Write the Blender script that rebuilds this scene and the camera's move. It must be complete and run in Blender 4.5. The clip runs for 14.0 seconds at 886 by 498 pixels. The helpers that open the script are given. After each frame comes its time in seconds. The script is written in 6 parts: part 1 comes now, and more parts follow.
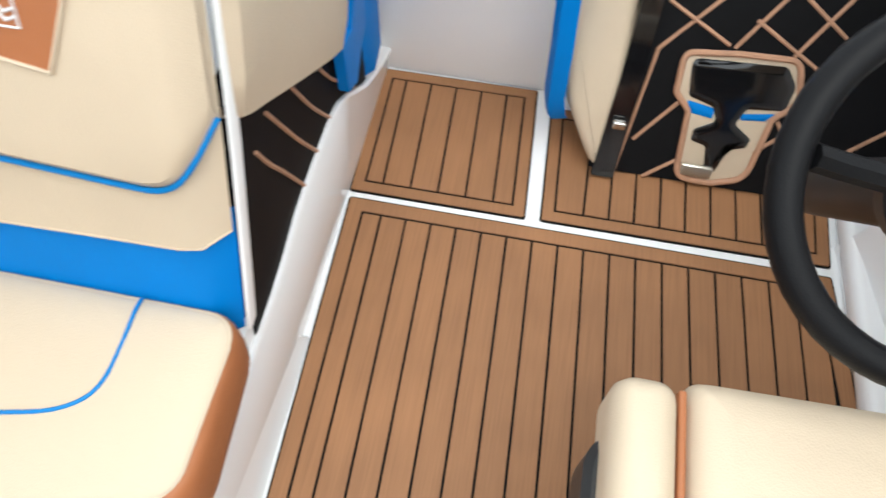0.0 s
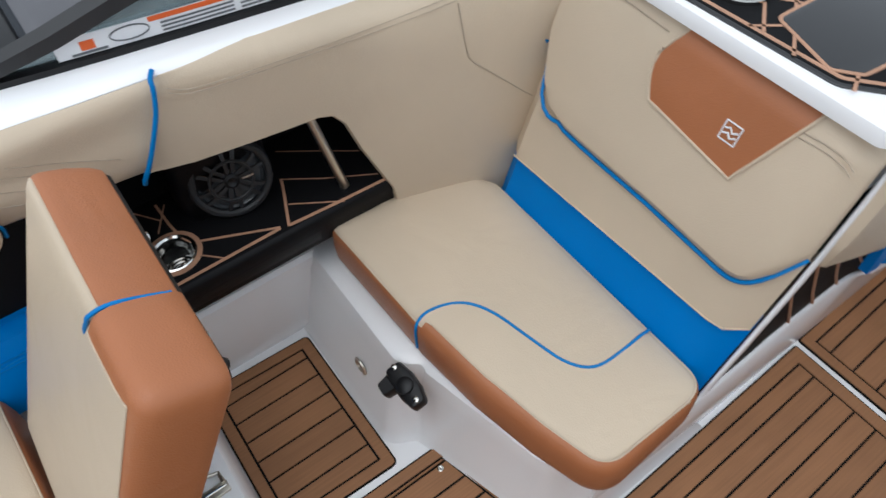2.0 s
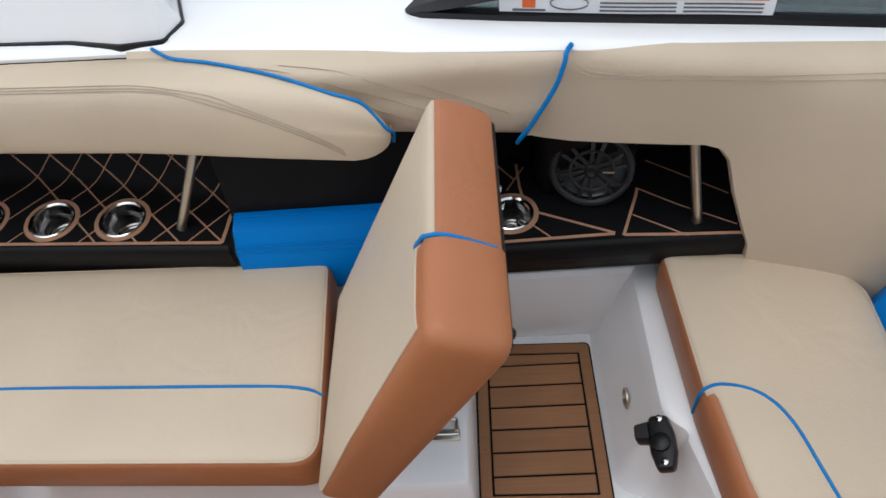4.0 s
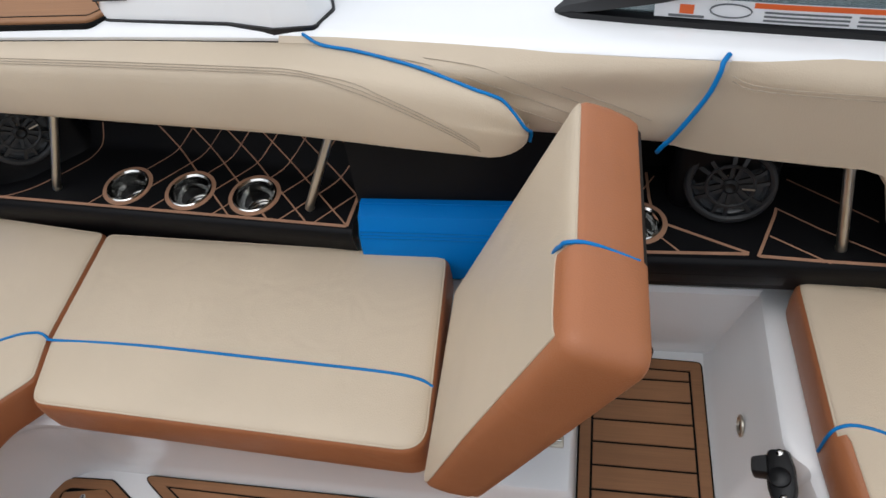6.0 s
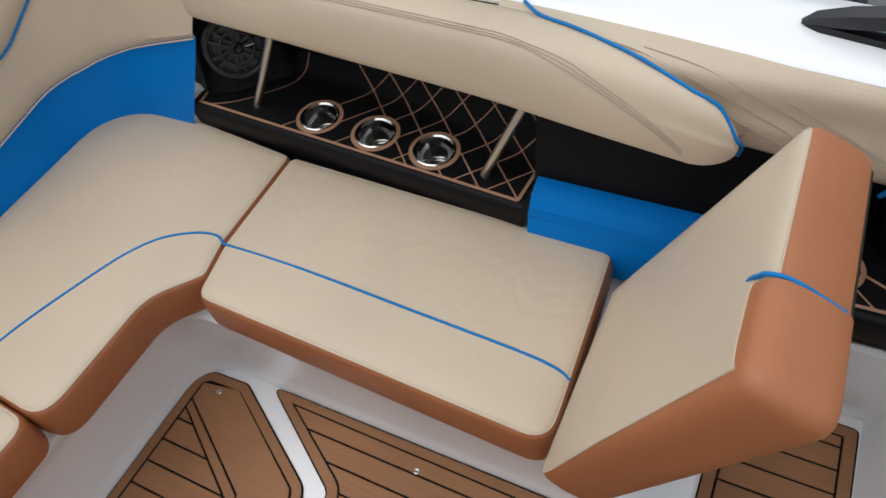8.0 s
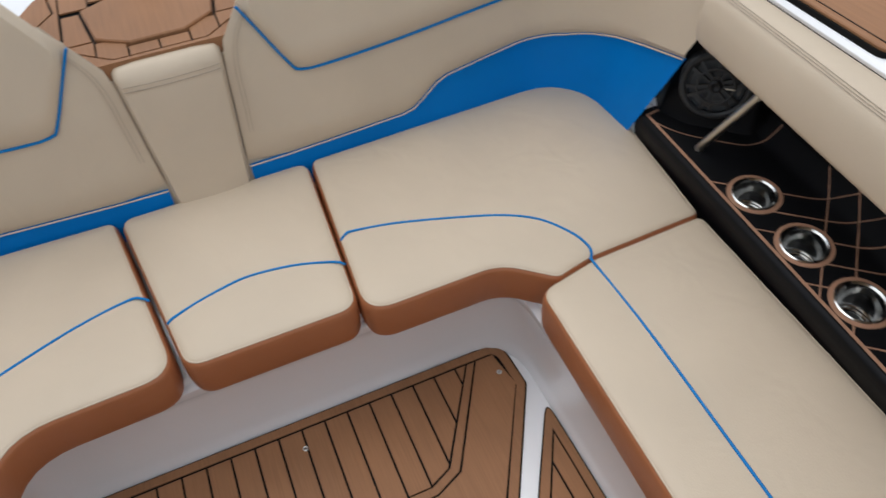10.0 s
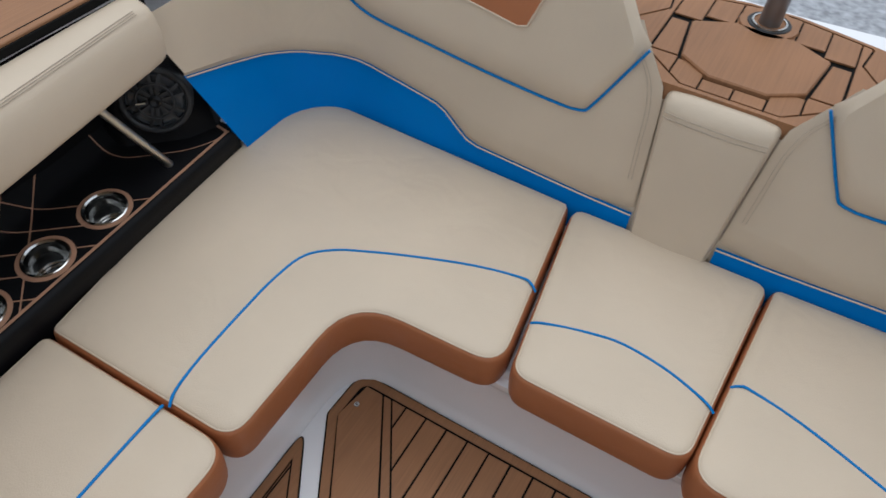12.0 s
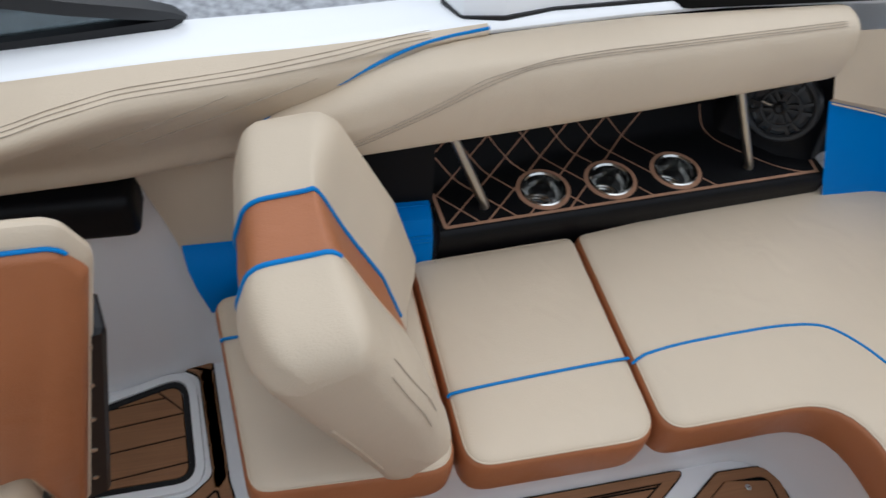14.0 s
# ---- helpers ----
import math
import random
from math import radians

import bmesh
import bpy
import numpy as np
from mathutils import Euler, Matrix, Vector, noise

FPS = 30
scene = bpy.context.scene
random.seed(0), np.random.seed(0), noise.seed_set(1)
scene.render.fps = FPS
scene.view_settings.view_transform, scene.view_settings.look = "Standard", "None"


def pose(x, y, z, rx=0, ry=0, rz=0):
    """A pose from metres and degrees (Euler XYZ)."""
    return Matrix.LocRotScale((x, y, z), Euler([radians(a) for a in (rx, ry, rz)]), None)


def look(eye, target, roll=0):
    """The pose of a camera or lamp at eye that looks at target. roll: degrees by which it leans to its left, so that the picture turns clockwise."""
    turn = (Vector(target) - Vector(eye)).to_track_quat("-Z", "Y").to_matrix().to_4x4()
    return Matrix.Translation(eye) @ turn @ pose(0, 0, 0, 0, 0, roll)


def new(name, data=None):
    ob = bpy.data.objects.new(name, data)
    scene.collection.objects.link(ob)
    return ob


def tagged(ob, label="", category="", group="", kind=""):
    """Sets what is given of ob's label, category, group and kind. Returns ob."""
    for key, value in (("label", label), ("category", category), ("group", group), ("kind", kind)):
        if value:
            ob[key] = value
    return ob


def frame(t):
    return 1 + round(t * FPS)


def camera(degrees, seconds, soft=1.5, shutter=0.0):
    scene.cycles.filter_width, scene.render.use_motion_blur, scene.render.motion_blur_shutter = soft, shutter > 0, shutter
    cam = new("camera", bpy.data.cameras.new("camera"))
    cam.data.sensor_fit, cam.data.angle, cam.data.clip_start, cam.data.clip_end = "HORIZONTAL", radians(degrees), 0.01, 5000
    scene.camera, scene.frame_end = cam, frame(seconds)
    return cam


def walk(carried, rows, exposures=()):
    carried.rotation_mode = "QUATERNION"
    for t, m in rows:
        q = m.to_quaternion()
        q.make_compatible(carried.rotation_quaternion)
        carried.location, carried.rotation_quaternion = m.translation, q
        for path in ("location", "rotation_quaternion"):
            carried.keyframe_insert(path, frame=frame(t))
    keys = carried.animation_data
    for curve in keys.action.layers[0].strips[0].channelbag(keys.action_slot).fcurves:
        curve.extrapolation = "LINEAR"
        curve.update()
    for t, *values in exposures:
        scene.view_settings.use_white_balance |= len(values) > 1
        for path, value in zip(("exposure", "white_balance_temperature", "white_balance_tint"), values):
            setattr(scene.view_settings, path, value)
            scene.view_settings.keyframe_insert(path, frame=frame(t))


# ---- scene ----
cam = camera(63.9, 14.0, shutter=0.25)
PATH = [
    (0, (0.1, 1.495, 1.257), (-0.057, 2.503, -0.463), 2.3),
    (0.5, (0.022, 1.374, 1.379), (-0.385, 2.316, -0.338), -1.6),
    (0.6, (0.016, 1.349, 1.4), (-0.431, 2.279, -0.313), -1.5),
    (1, (0.012, 1.268, 1.47), (-0.598, 2.194, -0.195), -1.7),
    (1.2, (0.011, 1.241, 1.49), (-0.653, 2.149, -0.164), -1.8),
    (1.5, (0.016, 1.214, 1.503), (-0.748, 2.077, -0.131), -2.0),
    (1.8, (-0.015, 1.209, 1.515), (-0.944, 1.914, -0.11), -4.0),
    (2, (-0.035, 1.191, 1.514), (-1.029, 1.857, -0.089), -2.7),
    (2.5, (-0.05, 1.216, 1.508), (-1.156, 1.662, -0.098), -4.8),
    (3, (-0.063, 1.223, 1.493), (-1.274, 1.441, -0.084), -4.4),
    (3.5, (-0.063, 1.203, 1.492), (-1.344, 1.205, -0.045), -5.6),
    (4, (-0.058, 1.18, 1.5), (-1.318, 1.043, -0.047), -8.4),
    (4.2, (-0.059, 1.17, 1.501), (-1.316, 0.989, -0.044), -8.8),
    (6.5, (-0.066, 1.104, 1.509), (-1.274, 0.655, -0.02), -12.1),
    (7, (-0.063, 1.08, 1.505), (-1.239, 0.552, -0.023), -12.1),
    (7.2, (-0.065, 1.074, 1.504), (-1.225, 0.515, -0.027), -12.3),
    (9.3, (-0.059, 1.035, 1.511), (-0.805, -0.117, 0.056), -8.9),
    (9.5, (-0.064, 1.003, 1.51), (-0.739, -0.208, 0.068), -8.3),
    (10, (-0.053, 0.886, 1.526), (-0.526, -0.391, 0.062), -4.3),
    (10.5, (-0.003, 0.809, 1.54), (-0.189, -0.54, 0.075), -3.8),
    (11, (-0.004, 0.74, 1.541), (0.135, -0.614, 0.076), -0.8),
    (11.5, (-0.039, 0.693, 1.557), (0.41, -0.578, 0.08), 1.0),
    (12, (-0.071, 0.689, 1.557), (0.556, -0.494, 0.071), 3.4),
    (12.5, (-0.082, 0.719, 1.556), (0.725, -0.363, 0.08), 4.4),
    (12.8, (-0.044, 0.743, 1.534), (0.904, -0.195, 0.044), 4.3),
    (13, (-0.021, 0.769, 1.514), (1.008, -0.062, 0.014), 5.0),
    (13.4, (0.011, 0.84, 1.49), (1.179, 0.168, 0.013), 6.5),
    (13.5, (0.023, 0.863, 1.482), (1.216, 0.221, 0.011), 7.4),
    (14, (0.067, 0.95, 1.479), (1.308, 0.528, -0.031), 8.5),
]
EXPOSURES = [(0, 1.74, 6500, 5), (0.5, 1.30, 6550, 2), (1, 1.00, 6300, 6), (1.5, 0.89, 6050, 6), (2, 0.83, 6150, 8), (3.5, 0.80, 6250, 10), (7, 0.70, 6400, 10), (10, 0.70, 6300, 10), (12.5, 0.60, 6050, 9), (13.5, 0.77, 6050, 9), (14, 0.71, 6050, 9)]
walk(cam, [(t, look(eye, target, roll)) for t, eye, target, roll in PATH], EXPOSURES)

# ---- world, sun, exposure ----
world = bpy.data.worlds.new("overcast_sky")
scene.world = world
world.use_nodes = True
wn, wl = world.node_tree.nodes, world.node_tree.links
sky = wn.new("ShaderNodeTexSky")
sky.sky_type = "NISHITA"
sky.sun_disc = False
sky.sun_elevation, sky.sun_rotation = radians(72), radians(160)
sky.air_density, sky.dust_density, sky.ozone_density = 1.0, 4.0, 0.6
soft = wn.new("ShaderNodeHueSaturation")
soft.inputs["Saturation"].default_value = 0.30
back = wn["Background"]
back.inputs["Strength"].default_value = 0.15
wl.new(sky.outputs[0], soft.inputs["Color"])
cloud = wn.new("ShaderNodeMix")
cloud.data_type = "RGBA"
cloud.inputs["Factor"].default_value = 0.75
cloud.inputs[7].default_value = (3.3, 3.5, 3.7, 1)
wl.new(soft.outputs[0], cloud.inputs[6])
wl.new(cloud.outputs[2], back.inputs["Color"])

sun = new("sun", bpy.data.lights.new("sun", "SUN"))
sun.data.energy, sun.data.angle, sun.data.color = 0.25, radians(60), (1.0, 0.99, 0.97)
sun.matrix_world = look((0.8, -2.2, 7.5), (0, 0, 0))


# ---- materials ----
def nodes_of(name):
    m = bpy.data.materials.new(name)
    m.use_nodes = True
    n, l = m.node_tree.nodes, m.node_tree.links
    return m, n, l, n["Principled BSDF"]


def surface(name, color, rough=0.5, vary=0.08, scale=6.0, bump=0.0, bump_scale=200.0, metal=0.0, coat=0.0, voronoi=False, spec=0.5, by_object=0.0, pucker=0.0):
    """A plain surface with soft mottling at one scale and fine relief at another."""
    m, n, l, p = nodes_of(name)
    tc = n.new("ShaderNodeTexCoord")
    big = n.new("ShaderNodeTexNoise")
    big.inputs["Scale"].default_value, big.inputs["Detail"].default_value = scale, 4
    l.new(tc.outputs["Object"], big.inputs["Vector"])
    ramp = n.new("ShaderNodeMapRange")
    ramp.inputs["From Min"].default_value, ramp.inputs["From Max"].default_value = 0.3, 0.7
    ramp.inputs["To Min"].default_value, ramp.inputs["To Max"].default_value = 1 - vary, 1 + vary
    l.new(big.outputs["Fac"], ramp.inputs["Value"])
    mix = n.new("ShaderNodeMix")
    mix.data_type, mix.blend_type = "RGBA", "MULTIPLY"
    mix.inputs["Factor"].default_value = 1.0
    mix.inputs[6].default_value = (*color, 1)
    value = ramp.outputs[0]
    if by_object:
        info = n.new("ShaderNodeObjectInfo")
        r2 = n.new("ShaderNodeMapRange")
        r2.inputs["To Min"].default_value, r2.inputs["To Max"].default_value = 1 - by_object, 1 + by_object
        l.new(info.outputs["Random"], r2.inputs["Value"])
        mul = n.new("ShaderNodeMath")
        mul.operation = "MULTIPLY"
        l.new(value, mul.inputs[0])
        l.new(r2.outputs[0], mul.inputs[1])
        value = mul.outputs[0]
    l.new(value, mix.inputs[7])
    l.new(mix.outputs[2], p.inputs["Base Color"])
    p.inputs["Metallic"].default_value = metal
    p.inputs["Coat Weight"].default_value = coat
    p.inputs["Coat Roughness"].default_value = 0.05
    p.inputs["Specular IOR Level"].default_value = spec
    rr = n.new("ShaderNodeMapRange")
    rr.inputs["To Min"].default_value, rr.inputs["To Max"].default_value = max(rough - 0.06, 0.02), rough + 0.06
    l.new(big.outputs["Fac"], rr.inputs["Value"])
    l.new(rr.outputs[0], p.inputs["Roughness"])
    if bump:
        fine = n.new("ShaderNodeTexVoronoi" if voronoi else "ShaderNodeTexNoise")
        fine.inputs["Scale"].default_value = bump_scale
        l.new(tc.outputs["Object"], fine.inputs["Vector"])
        b = n.new("ShaderNodeBump")
        b.inputs["Strength"].default_value, b.inputs["Distance"].default_value = bump, 0.001
        l.new(fine.outputs["Distance" if voronoi else "Fac"], b.inputs["Height"])
        if pucker:
            soft_fold = n.new("ShaderNodeTexNoise")
            soft_fold.inputs["Scale"].default_value, soft_fold.inputs["Detail"].default_value = 9.0, 2
            soft_fold.inputs["Distortion"].default_value = 0.6
            l.new(tc.outputs["Object"], soft_fold.inputs["Vector"])
            b2 = n.new("ShaderNodeBump")
            b2.inputs["Strength"].default_value, b2.inputs["Distance"].default_value = pucker, 0.012
            l.new(soft_fold.outputs["Fac"], b2.inputs["Height"])
            l.new(b2.outputs[0], b.inputs["Normal"])
        l.new(b.outputs[0], p.inputs["Normal"])
    return m


def teak_foam(name, color, along):
    """Brushed foam decking with a fine grain that runs one way."""
    m, n, l, p = nodes_of(name)
    tc, mp = n.new("ShaderNodeTexCoord"), n.new("ShaderNodeMapping")
    mp.inputs["Scale"].default_value = (260, 6, 60) if along == "y" else (6, 260, 60)
    grain, blot, rel = n.new("ShaderNodeTexNoise"), n.new("ShaderNodeTexNoise"), n.new("ShaderNodeTexNoise")
    grain.inputs["Scale"].default_value, grain.inputs["Detail"].default_value = 1.0, 5
    blot.inputs["Scale"].default_value, rel.inputs["Scale"].default_value = 5, 700
    l.new(tc.outputs["Object"], mp.inputs["Vector"])
    l.new(mp.outputs[0], grain.inputs["Vector"])
    l.new(tc.outputs["Object"], blot.inputs["Vector"])
    l.new(tc.outputs["Object"], rel.inputs["Vector"])
    info = n.new("ShaderNodeObjectInfo")
    add = n.new("ShaderNodeMath")
    add.operation = "ADD"
    l.new(grain.outputs["Fac"], add.inputs[0])
    l.new(blot.outputs["Fac"], add.inputs[1])
    mr, rnd, mul = n.new("ShaderNodeMapRange"), n.new("ShaderNodeMapRange"), n.new("ShaderNodeMath")
    mr.inputs["From Min"].default_value, mr.inputs["From Max"].default_value = 0.7, 1.3
    mr.inputs["To Min"].default_value, mr.inputs["To Max"].default_value = 0.84, 1.14
    rnd.inputs["To Min"].default_value, rnd.inputs["To Max"].default_value = 0.95, 1.05
    mul.operation = "MULTIPLY"
    l.new(add.outputs[0], mr.inputs["Value"])
    l.new(info.outputs["Random"], rnd.inputs["Value"])
    l.new(mr.outputs[0], mul.inputs[0])
    l.new(rnd.outputs[0], mul.inputs[1])
    mix = n.new("ShaderNodeMix")
    mix.data_type, mix.blend_type = "RGBA", "MULTIPLY"
    mix.inputs["Factor"].default_value = 1.0
    mix.inputs[6].default_value = (*color, 1)
    l.new(mul.outputs[0], mix.inputs[7])
    l.new(mix.outputs[2], p.inputs["Base Color"])
    p.inputs["Roughness"].default_value = 0.62
    b = n.new("ShaderNodeBump")
    b.inputs["Strength"].default_value, b.inputs["Distance"].default_value = 0.25, 0.0008
    l.new(rel.outputs["Fac"], b.inputs["Height"])
    l.new(b.outputs[0], p.inputs["Normal"])
    return m


CREAM = surface("cream_vinyl", (0.595, 0.485, 0.358), 0.46, 0.045, 4, 0.30, 420, voronoi=True, pucker=0.35)
BROWN = surface("tan_brown_vinyl", (0.385, 0.138, 0.054), 0.42, 0.06, 5, 0.30, 420, voronoi=True, pucker=0.35)
BLUE = surface("blue_vinyl", (0.0005, 0.185, 0.58), 0.50, 0.06, 5, 0.2, 420, voronoi=True, spec=0.14)
PIPE = surface("blue_piping", (0.001, 0.18, 0.50), 0.45, 0.05, 30, spec=0.25)
BLACK = surface("black_vinyl", (0.005, 0.005, 0.006), 0.45, 0.15, 6, 0.2, 420, voronoi=True, spec=0.16)
FOAM = surface("black_foam_mat", (0.005, 0.005, 0.006), 0.65, 0.2, 8, 0.3, 600, spec=0.14)
GROOVE = surface("black_groove", (0.004, 0.004, 0.004), 0.7, 0.1, 20, spec=0.15)
COPPER = surface("copper_line", (0.46, 0.25, 0.155), 0.55, 0.1, 30)
WHITE = surface("white_gelcoat", (0.90, 0.90, 0.905), 0.22, 0.02, 2, coat=0.5)
TEAK = teak_foam("teak_foam", (0.305, 0.142, 0.060), "y")
STEEL = surface("polished_steel", (0.56, 0.55, 0.52), 0.08, 0.05, 20, metal=1.0)
SATIN = surface("satin_steel", (0.62, 0.58, 0.50), 0.32, 0.05, 20, metal=1.0)
GREYSTEEL = surface("grey_steel", (0.22, 0.21, 0.21), 0.35, 0.1, 20, metal=0.8)
PLASTIC = surface("black_plastic", (0.009, 0.009, 0.010), 0.38, 0.1, 20, spec=0.35)
GREY = surface("dark_grey_plastic", (0.020, 0.021, 0.023), 0.45, 0.1, 12, 0.2, 500)
CONE = surface("speaker_cone", (0.05, 0.055, 0.06), 0.22, 0.1, 12, coat=0.3)
GLOSS = surface("black_gloss", (0.006, 0.006, 0.007), 0.07, 0.05, 10, coat=0.6)
THREAD = surface("stitch_thread", (0.43, 0.35, 0.265), 0.7, 0.1, 60)
LABEL = surface("label_white", (0.75, 0.76, 0.78), 0.4, 0.03, 20)
ORANGE = surface("label_orange", (0.72, 0.12, 0.02), 0.45, 0.05, 20)
INK = surface("label_ink", (0.12, 0.13, 0.14), 0.5, 0.05, 20)
GRAVEL = surface("pale_gravel", (0.36, 0.37, 0.39), 0.85, 0.35, 14, 0.9, 90)
SLATE = surface("slate_paint", (0.030, 0.036, 0.046), 0.45, 0.12, 3, spec=0.3)
DECKGREY = surface("grey_cover", (0.11, 0.11, 0.12), 0.6, 0.15, 3, 0.2, 60)
CUPSTEEL = surface("cup_steel", (0.60, 0.595, 0.58), 0.12, 0.05, 20, metal=1.0)
RED = surface("red_plastic", (0.45, 0.01, 0.02), 0.35, 0.05, 20)

GLASS = bpy.data.materials.new("tinted_glass")
GLASS.use_nodes = True
_p = GLASS.node_tree.nodes["Principled BSDF"]
_p.inputs["Base Color"].default_value = (0.16, 0.20, 0.21, 1)
_p.inputs["Roughness"].default_value = 0.02
_p.inputs["Transmission Weight"].default_value = 0.9

# ---- building helpers ----
BASE = {}


def thing(name, loc, label, category, group="", kind=""):
    ob = new(name)
    ob.empty_display_size = 0.05
    ob.location = loc
    BASE[ob] = Matrix.Translation(loc)
    return tagged(ob, label, category, group, kind)


def part(name, bm, material, parent=None, label="", sharp=38):
    bmesh.ops.recalc_face_normals(bm, faces=bm.faces[:])
    me = bpy.data.meshes.new(name)
    bm.to_mesh(me)
    bm.free()
    me.materials.append(material)
    me.polygons.foreach_set("use_smooth", [True] * len(me.polygons))
    me.set_sharp_from_angle(angle=radians(sharp))
    ob = new(name, me)
    if parent is not None:
        ob.parent = parent
        ob.matrix_parent_inverse = BASE.get(parent, Matrix()).inverted()
    if label:
        ob["label"] = label
    return ob


class Outline(list):
    """A closed outline that remembers the corners (x, y, radius) it was rounded from."""


def fillet(corners, steps=7):
    """A closed, anticlockwise outline from corners (x, y, radius)."""
    area = sum(corners[i - 1][0] * c[1] - corners[i - 1][1] * c[0] for i, c in enumerate(corners))
    corners = list(corners) if area > 0 else list(corners)[::-1]
    return rounded([(x, y, r, r > 0) for x, y, r in corners], steps)


def rounded(corners, steps):
    out, n = Outline(), len(corners)
    out.corners, out.steps = corners, steps
    for i, (x, y, r, many) in enumerate(corners):
        p = Vector((x, y))
        a = Vector(corners[i - 1][:2]) - p
        b = Vector(corners[(i + 1) % n][:2]) - p
        if not many:
            out.append(p)
            continue
        ang = max(a.angle(b), 0.05)
        t = min(r / math.tan(ang / 2), 0.48 * a.length, 0.48 * b.length) if r > 0 else 0.0
        p1, p2 = p + a.normalized() * t, p + b.normalized() * t
        for k in range(steps + 1):
            u = k / steps
            out.append((1 - u) ** 2 * p1 + 2 * u * (1 - u) * p + u * u * p2)
    return out


def inset(outline, d):
    """The outline moved inward by d."""
    if isinstance(outline, Outline):
        c = [Vector(q[:2]) for q in outline.corners]
        moved = []
        for i, (p, m, turn) in enumerate(mitres(c)):
            r, many = outline.corners[i][2:]
            moved.append((p.x + m.x * d, p.y + m.y * d, max(r - d, 0.0) if turn > 0 else max(r + d, 0.0), many))
        return rounded(moved, outline.steps)
    return [p + m * d for p, m, _ in mitres(outline)]


def mitres(pts):
    out, n = [], len(pts)
    for i, p in enumerate(pts):
        a, b = (p - pts[i - 1]), (pts[(i + 1) % n] - p)
        na, nb = Vector((-a.y, a.x)).normalized(), Vector((-b.y, b.x)).normalized()
        m = na + nb
        m = m.normalized() if m.length > 1e-6 else na
        out.append((p, m / max(m.dot(na), 0.35), a.cross(b)))
    return out


def rings(bm, loops, closed=True, cap_start=False, cap_end=False):
    vs = [[bm.verts.new(p) for p in loop] for loop in loops]
    for r1, r2 in zip(vs, vs[1:]):
        n = len(r1)
        for i in range(n if closed else n - 1):
            j = (i + 1) % n
            bm.faces.new((r1[i], r1[j], r2[j], r2[i]))
    if cap_start:
        bm.faces.new(vs[0][::-1])
    if cap_end:
        bm.faces.new(vs[-1])
    return vs


def prism(outline, profile, bm=None, bottom=True, top=True):
    """An outline lofted through (inset, z) steps."""
    bm = bm or bmesh.new()
    rings(bm, [[(p.x, p.y, z) for p in inset(outline, d)] for d, z in profile], True, bottom, top)
    bmesh.ops.remove_doubles(bm, verts=bm.verts[:], dist=1e-6)
    return bm


def block(x0, x1, y0, y1, z0, z1, r=0.004, bm=None, m=None):
    """A box with rounded edges."""
    own = bmesh.new()
    bmesh.ops.create_cube(own, size=1)
    for v in own.verts:
        v.co = Vector(((x0 + x1) / 2 + v.co.x * (x1 - x0), (y0 + y1) / 2 + v.co.y * (y1 - y0), (z0 + z1) / 2 + v.co.z * (z1 - z0)))
    if r > 0:
        bmesh.ops.bevel(own, geom=own.edges[:], offset=r, segments=3, profile=0.5, affect="EDGES")
    if m is not None:
        own.transform(m)
    if bm is None:
        return own
    join(bm, own)
    return bm


def join(bm, other):
    me = bpy.data.meshes.new("scratch")
    other.to_mesh(me)
    other.free()
    bm.from_mesh(me)
    bpy.data.meshes.remove(me)
    return bm


def tube(points, r, bm=None, sides=8, closed=False):
    bm = bm or bmesh.new()
    pts = [Vector(p) for p in points]
    n, loops, up = len(pts), [], Vector((0.13, 0.21, 1)).normalized()
    for i, p in enumerate(pts):
        a = pts[i - 1] if (i or closed) else p
        b = pts[(i + 1) % n] if (i < n - 1 or closed) else p
        t = (b - a).normalized()
        side = t.cross(up).normalized() if abs(t.dot(up)) < 0.98 else t.cross(Vector((1, 0, 0))).normalized()
        u2 = side.cross(t)
        loops.append([p + r * (math.cos(2 * math.pi * k / sides) * side + math.sin(2 * math.pi * k / sides) * u2) for k in range(sides)])
    if closed:
        loops.append(loops[0])
    rings(bm, loops, True, not closed, not closed)
    return bm


def smooth_line(points, steps=6):
    """A Catmull-Rom line through the points."""
    p = [Vector(q) for q in points]
    p = [2 * p[0] - p[1], *p, 2 * p[-1] - p[-2]]
    out = []
    for i in range(1, len(p) - 2):
        a, b, c, d = p[i - 1 : i + 3]
        for k in range(steps):
            t = k / steps
            out.append(0.5 * (2 * b + (c - a) * t + (2 * a - 5 * b + 4 * c - d) * t * t + (3 * b - a - 3 * c + d) * t**3))
    return [*out, p[-2]]


def sheet(rows, depth=None):
    """A grid of points; depth: a vector by which it is thickened."""
    bm = bmesh.new()
    vs = rings(bm, rows, False)
    if depth is not None:
        d = Vector(depth)
        bk = rings(bm, [[Vector(p) + d for p in row] for row in rows], False)
        for a, b in ((vs[0], bk[0]), (vs[-1], bk[-1])):
            for i in range(len(a) - 1):
                bm.faces.new((a[i], b[i], b[i + 1], a[i + 1]))
        for i in range(len(vs) - 1):
            for k in (0, -1):
                bm.faces.new((vs[i][k], vs[i + 1][k], bk[i + 1][k], bk[i][k]))
    return bm


def lathe(profile, center, axis=(0, 0, 1), steps=32, bm=None):
    """A turned form from (radius, height) steps."""
    bm = bm or bmesh.new()
    q = Vector((0, 0, 1)).rotation_difference(Vector(axis).normalized())
    c = Vector(center)
    rings(bm, [[c + q @ Vector((r * math.cos(2 * math.pi * k / steps), r * math.sin(2 * math.pi * k / steps), h)) for k in range(steps)] for r, h in profile], True, profile[0][0] > 1e-6, profile[-1][0] > 1e-6)
    return bm


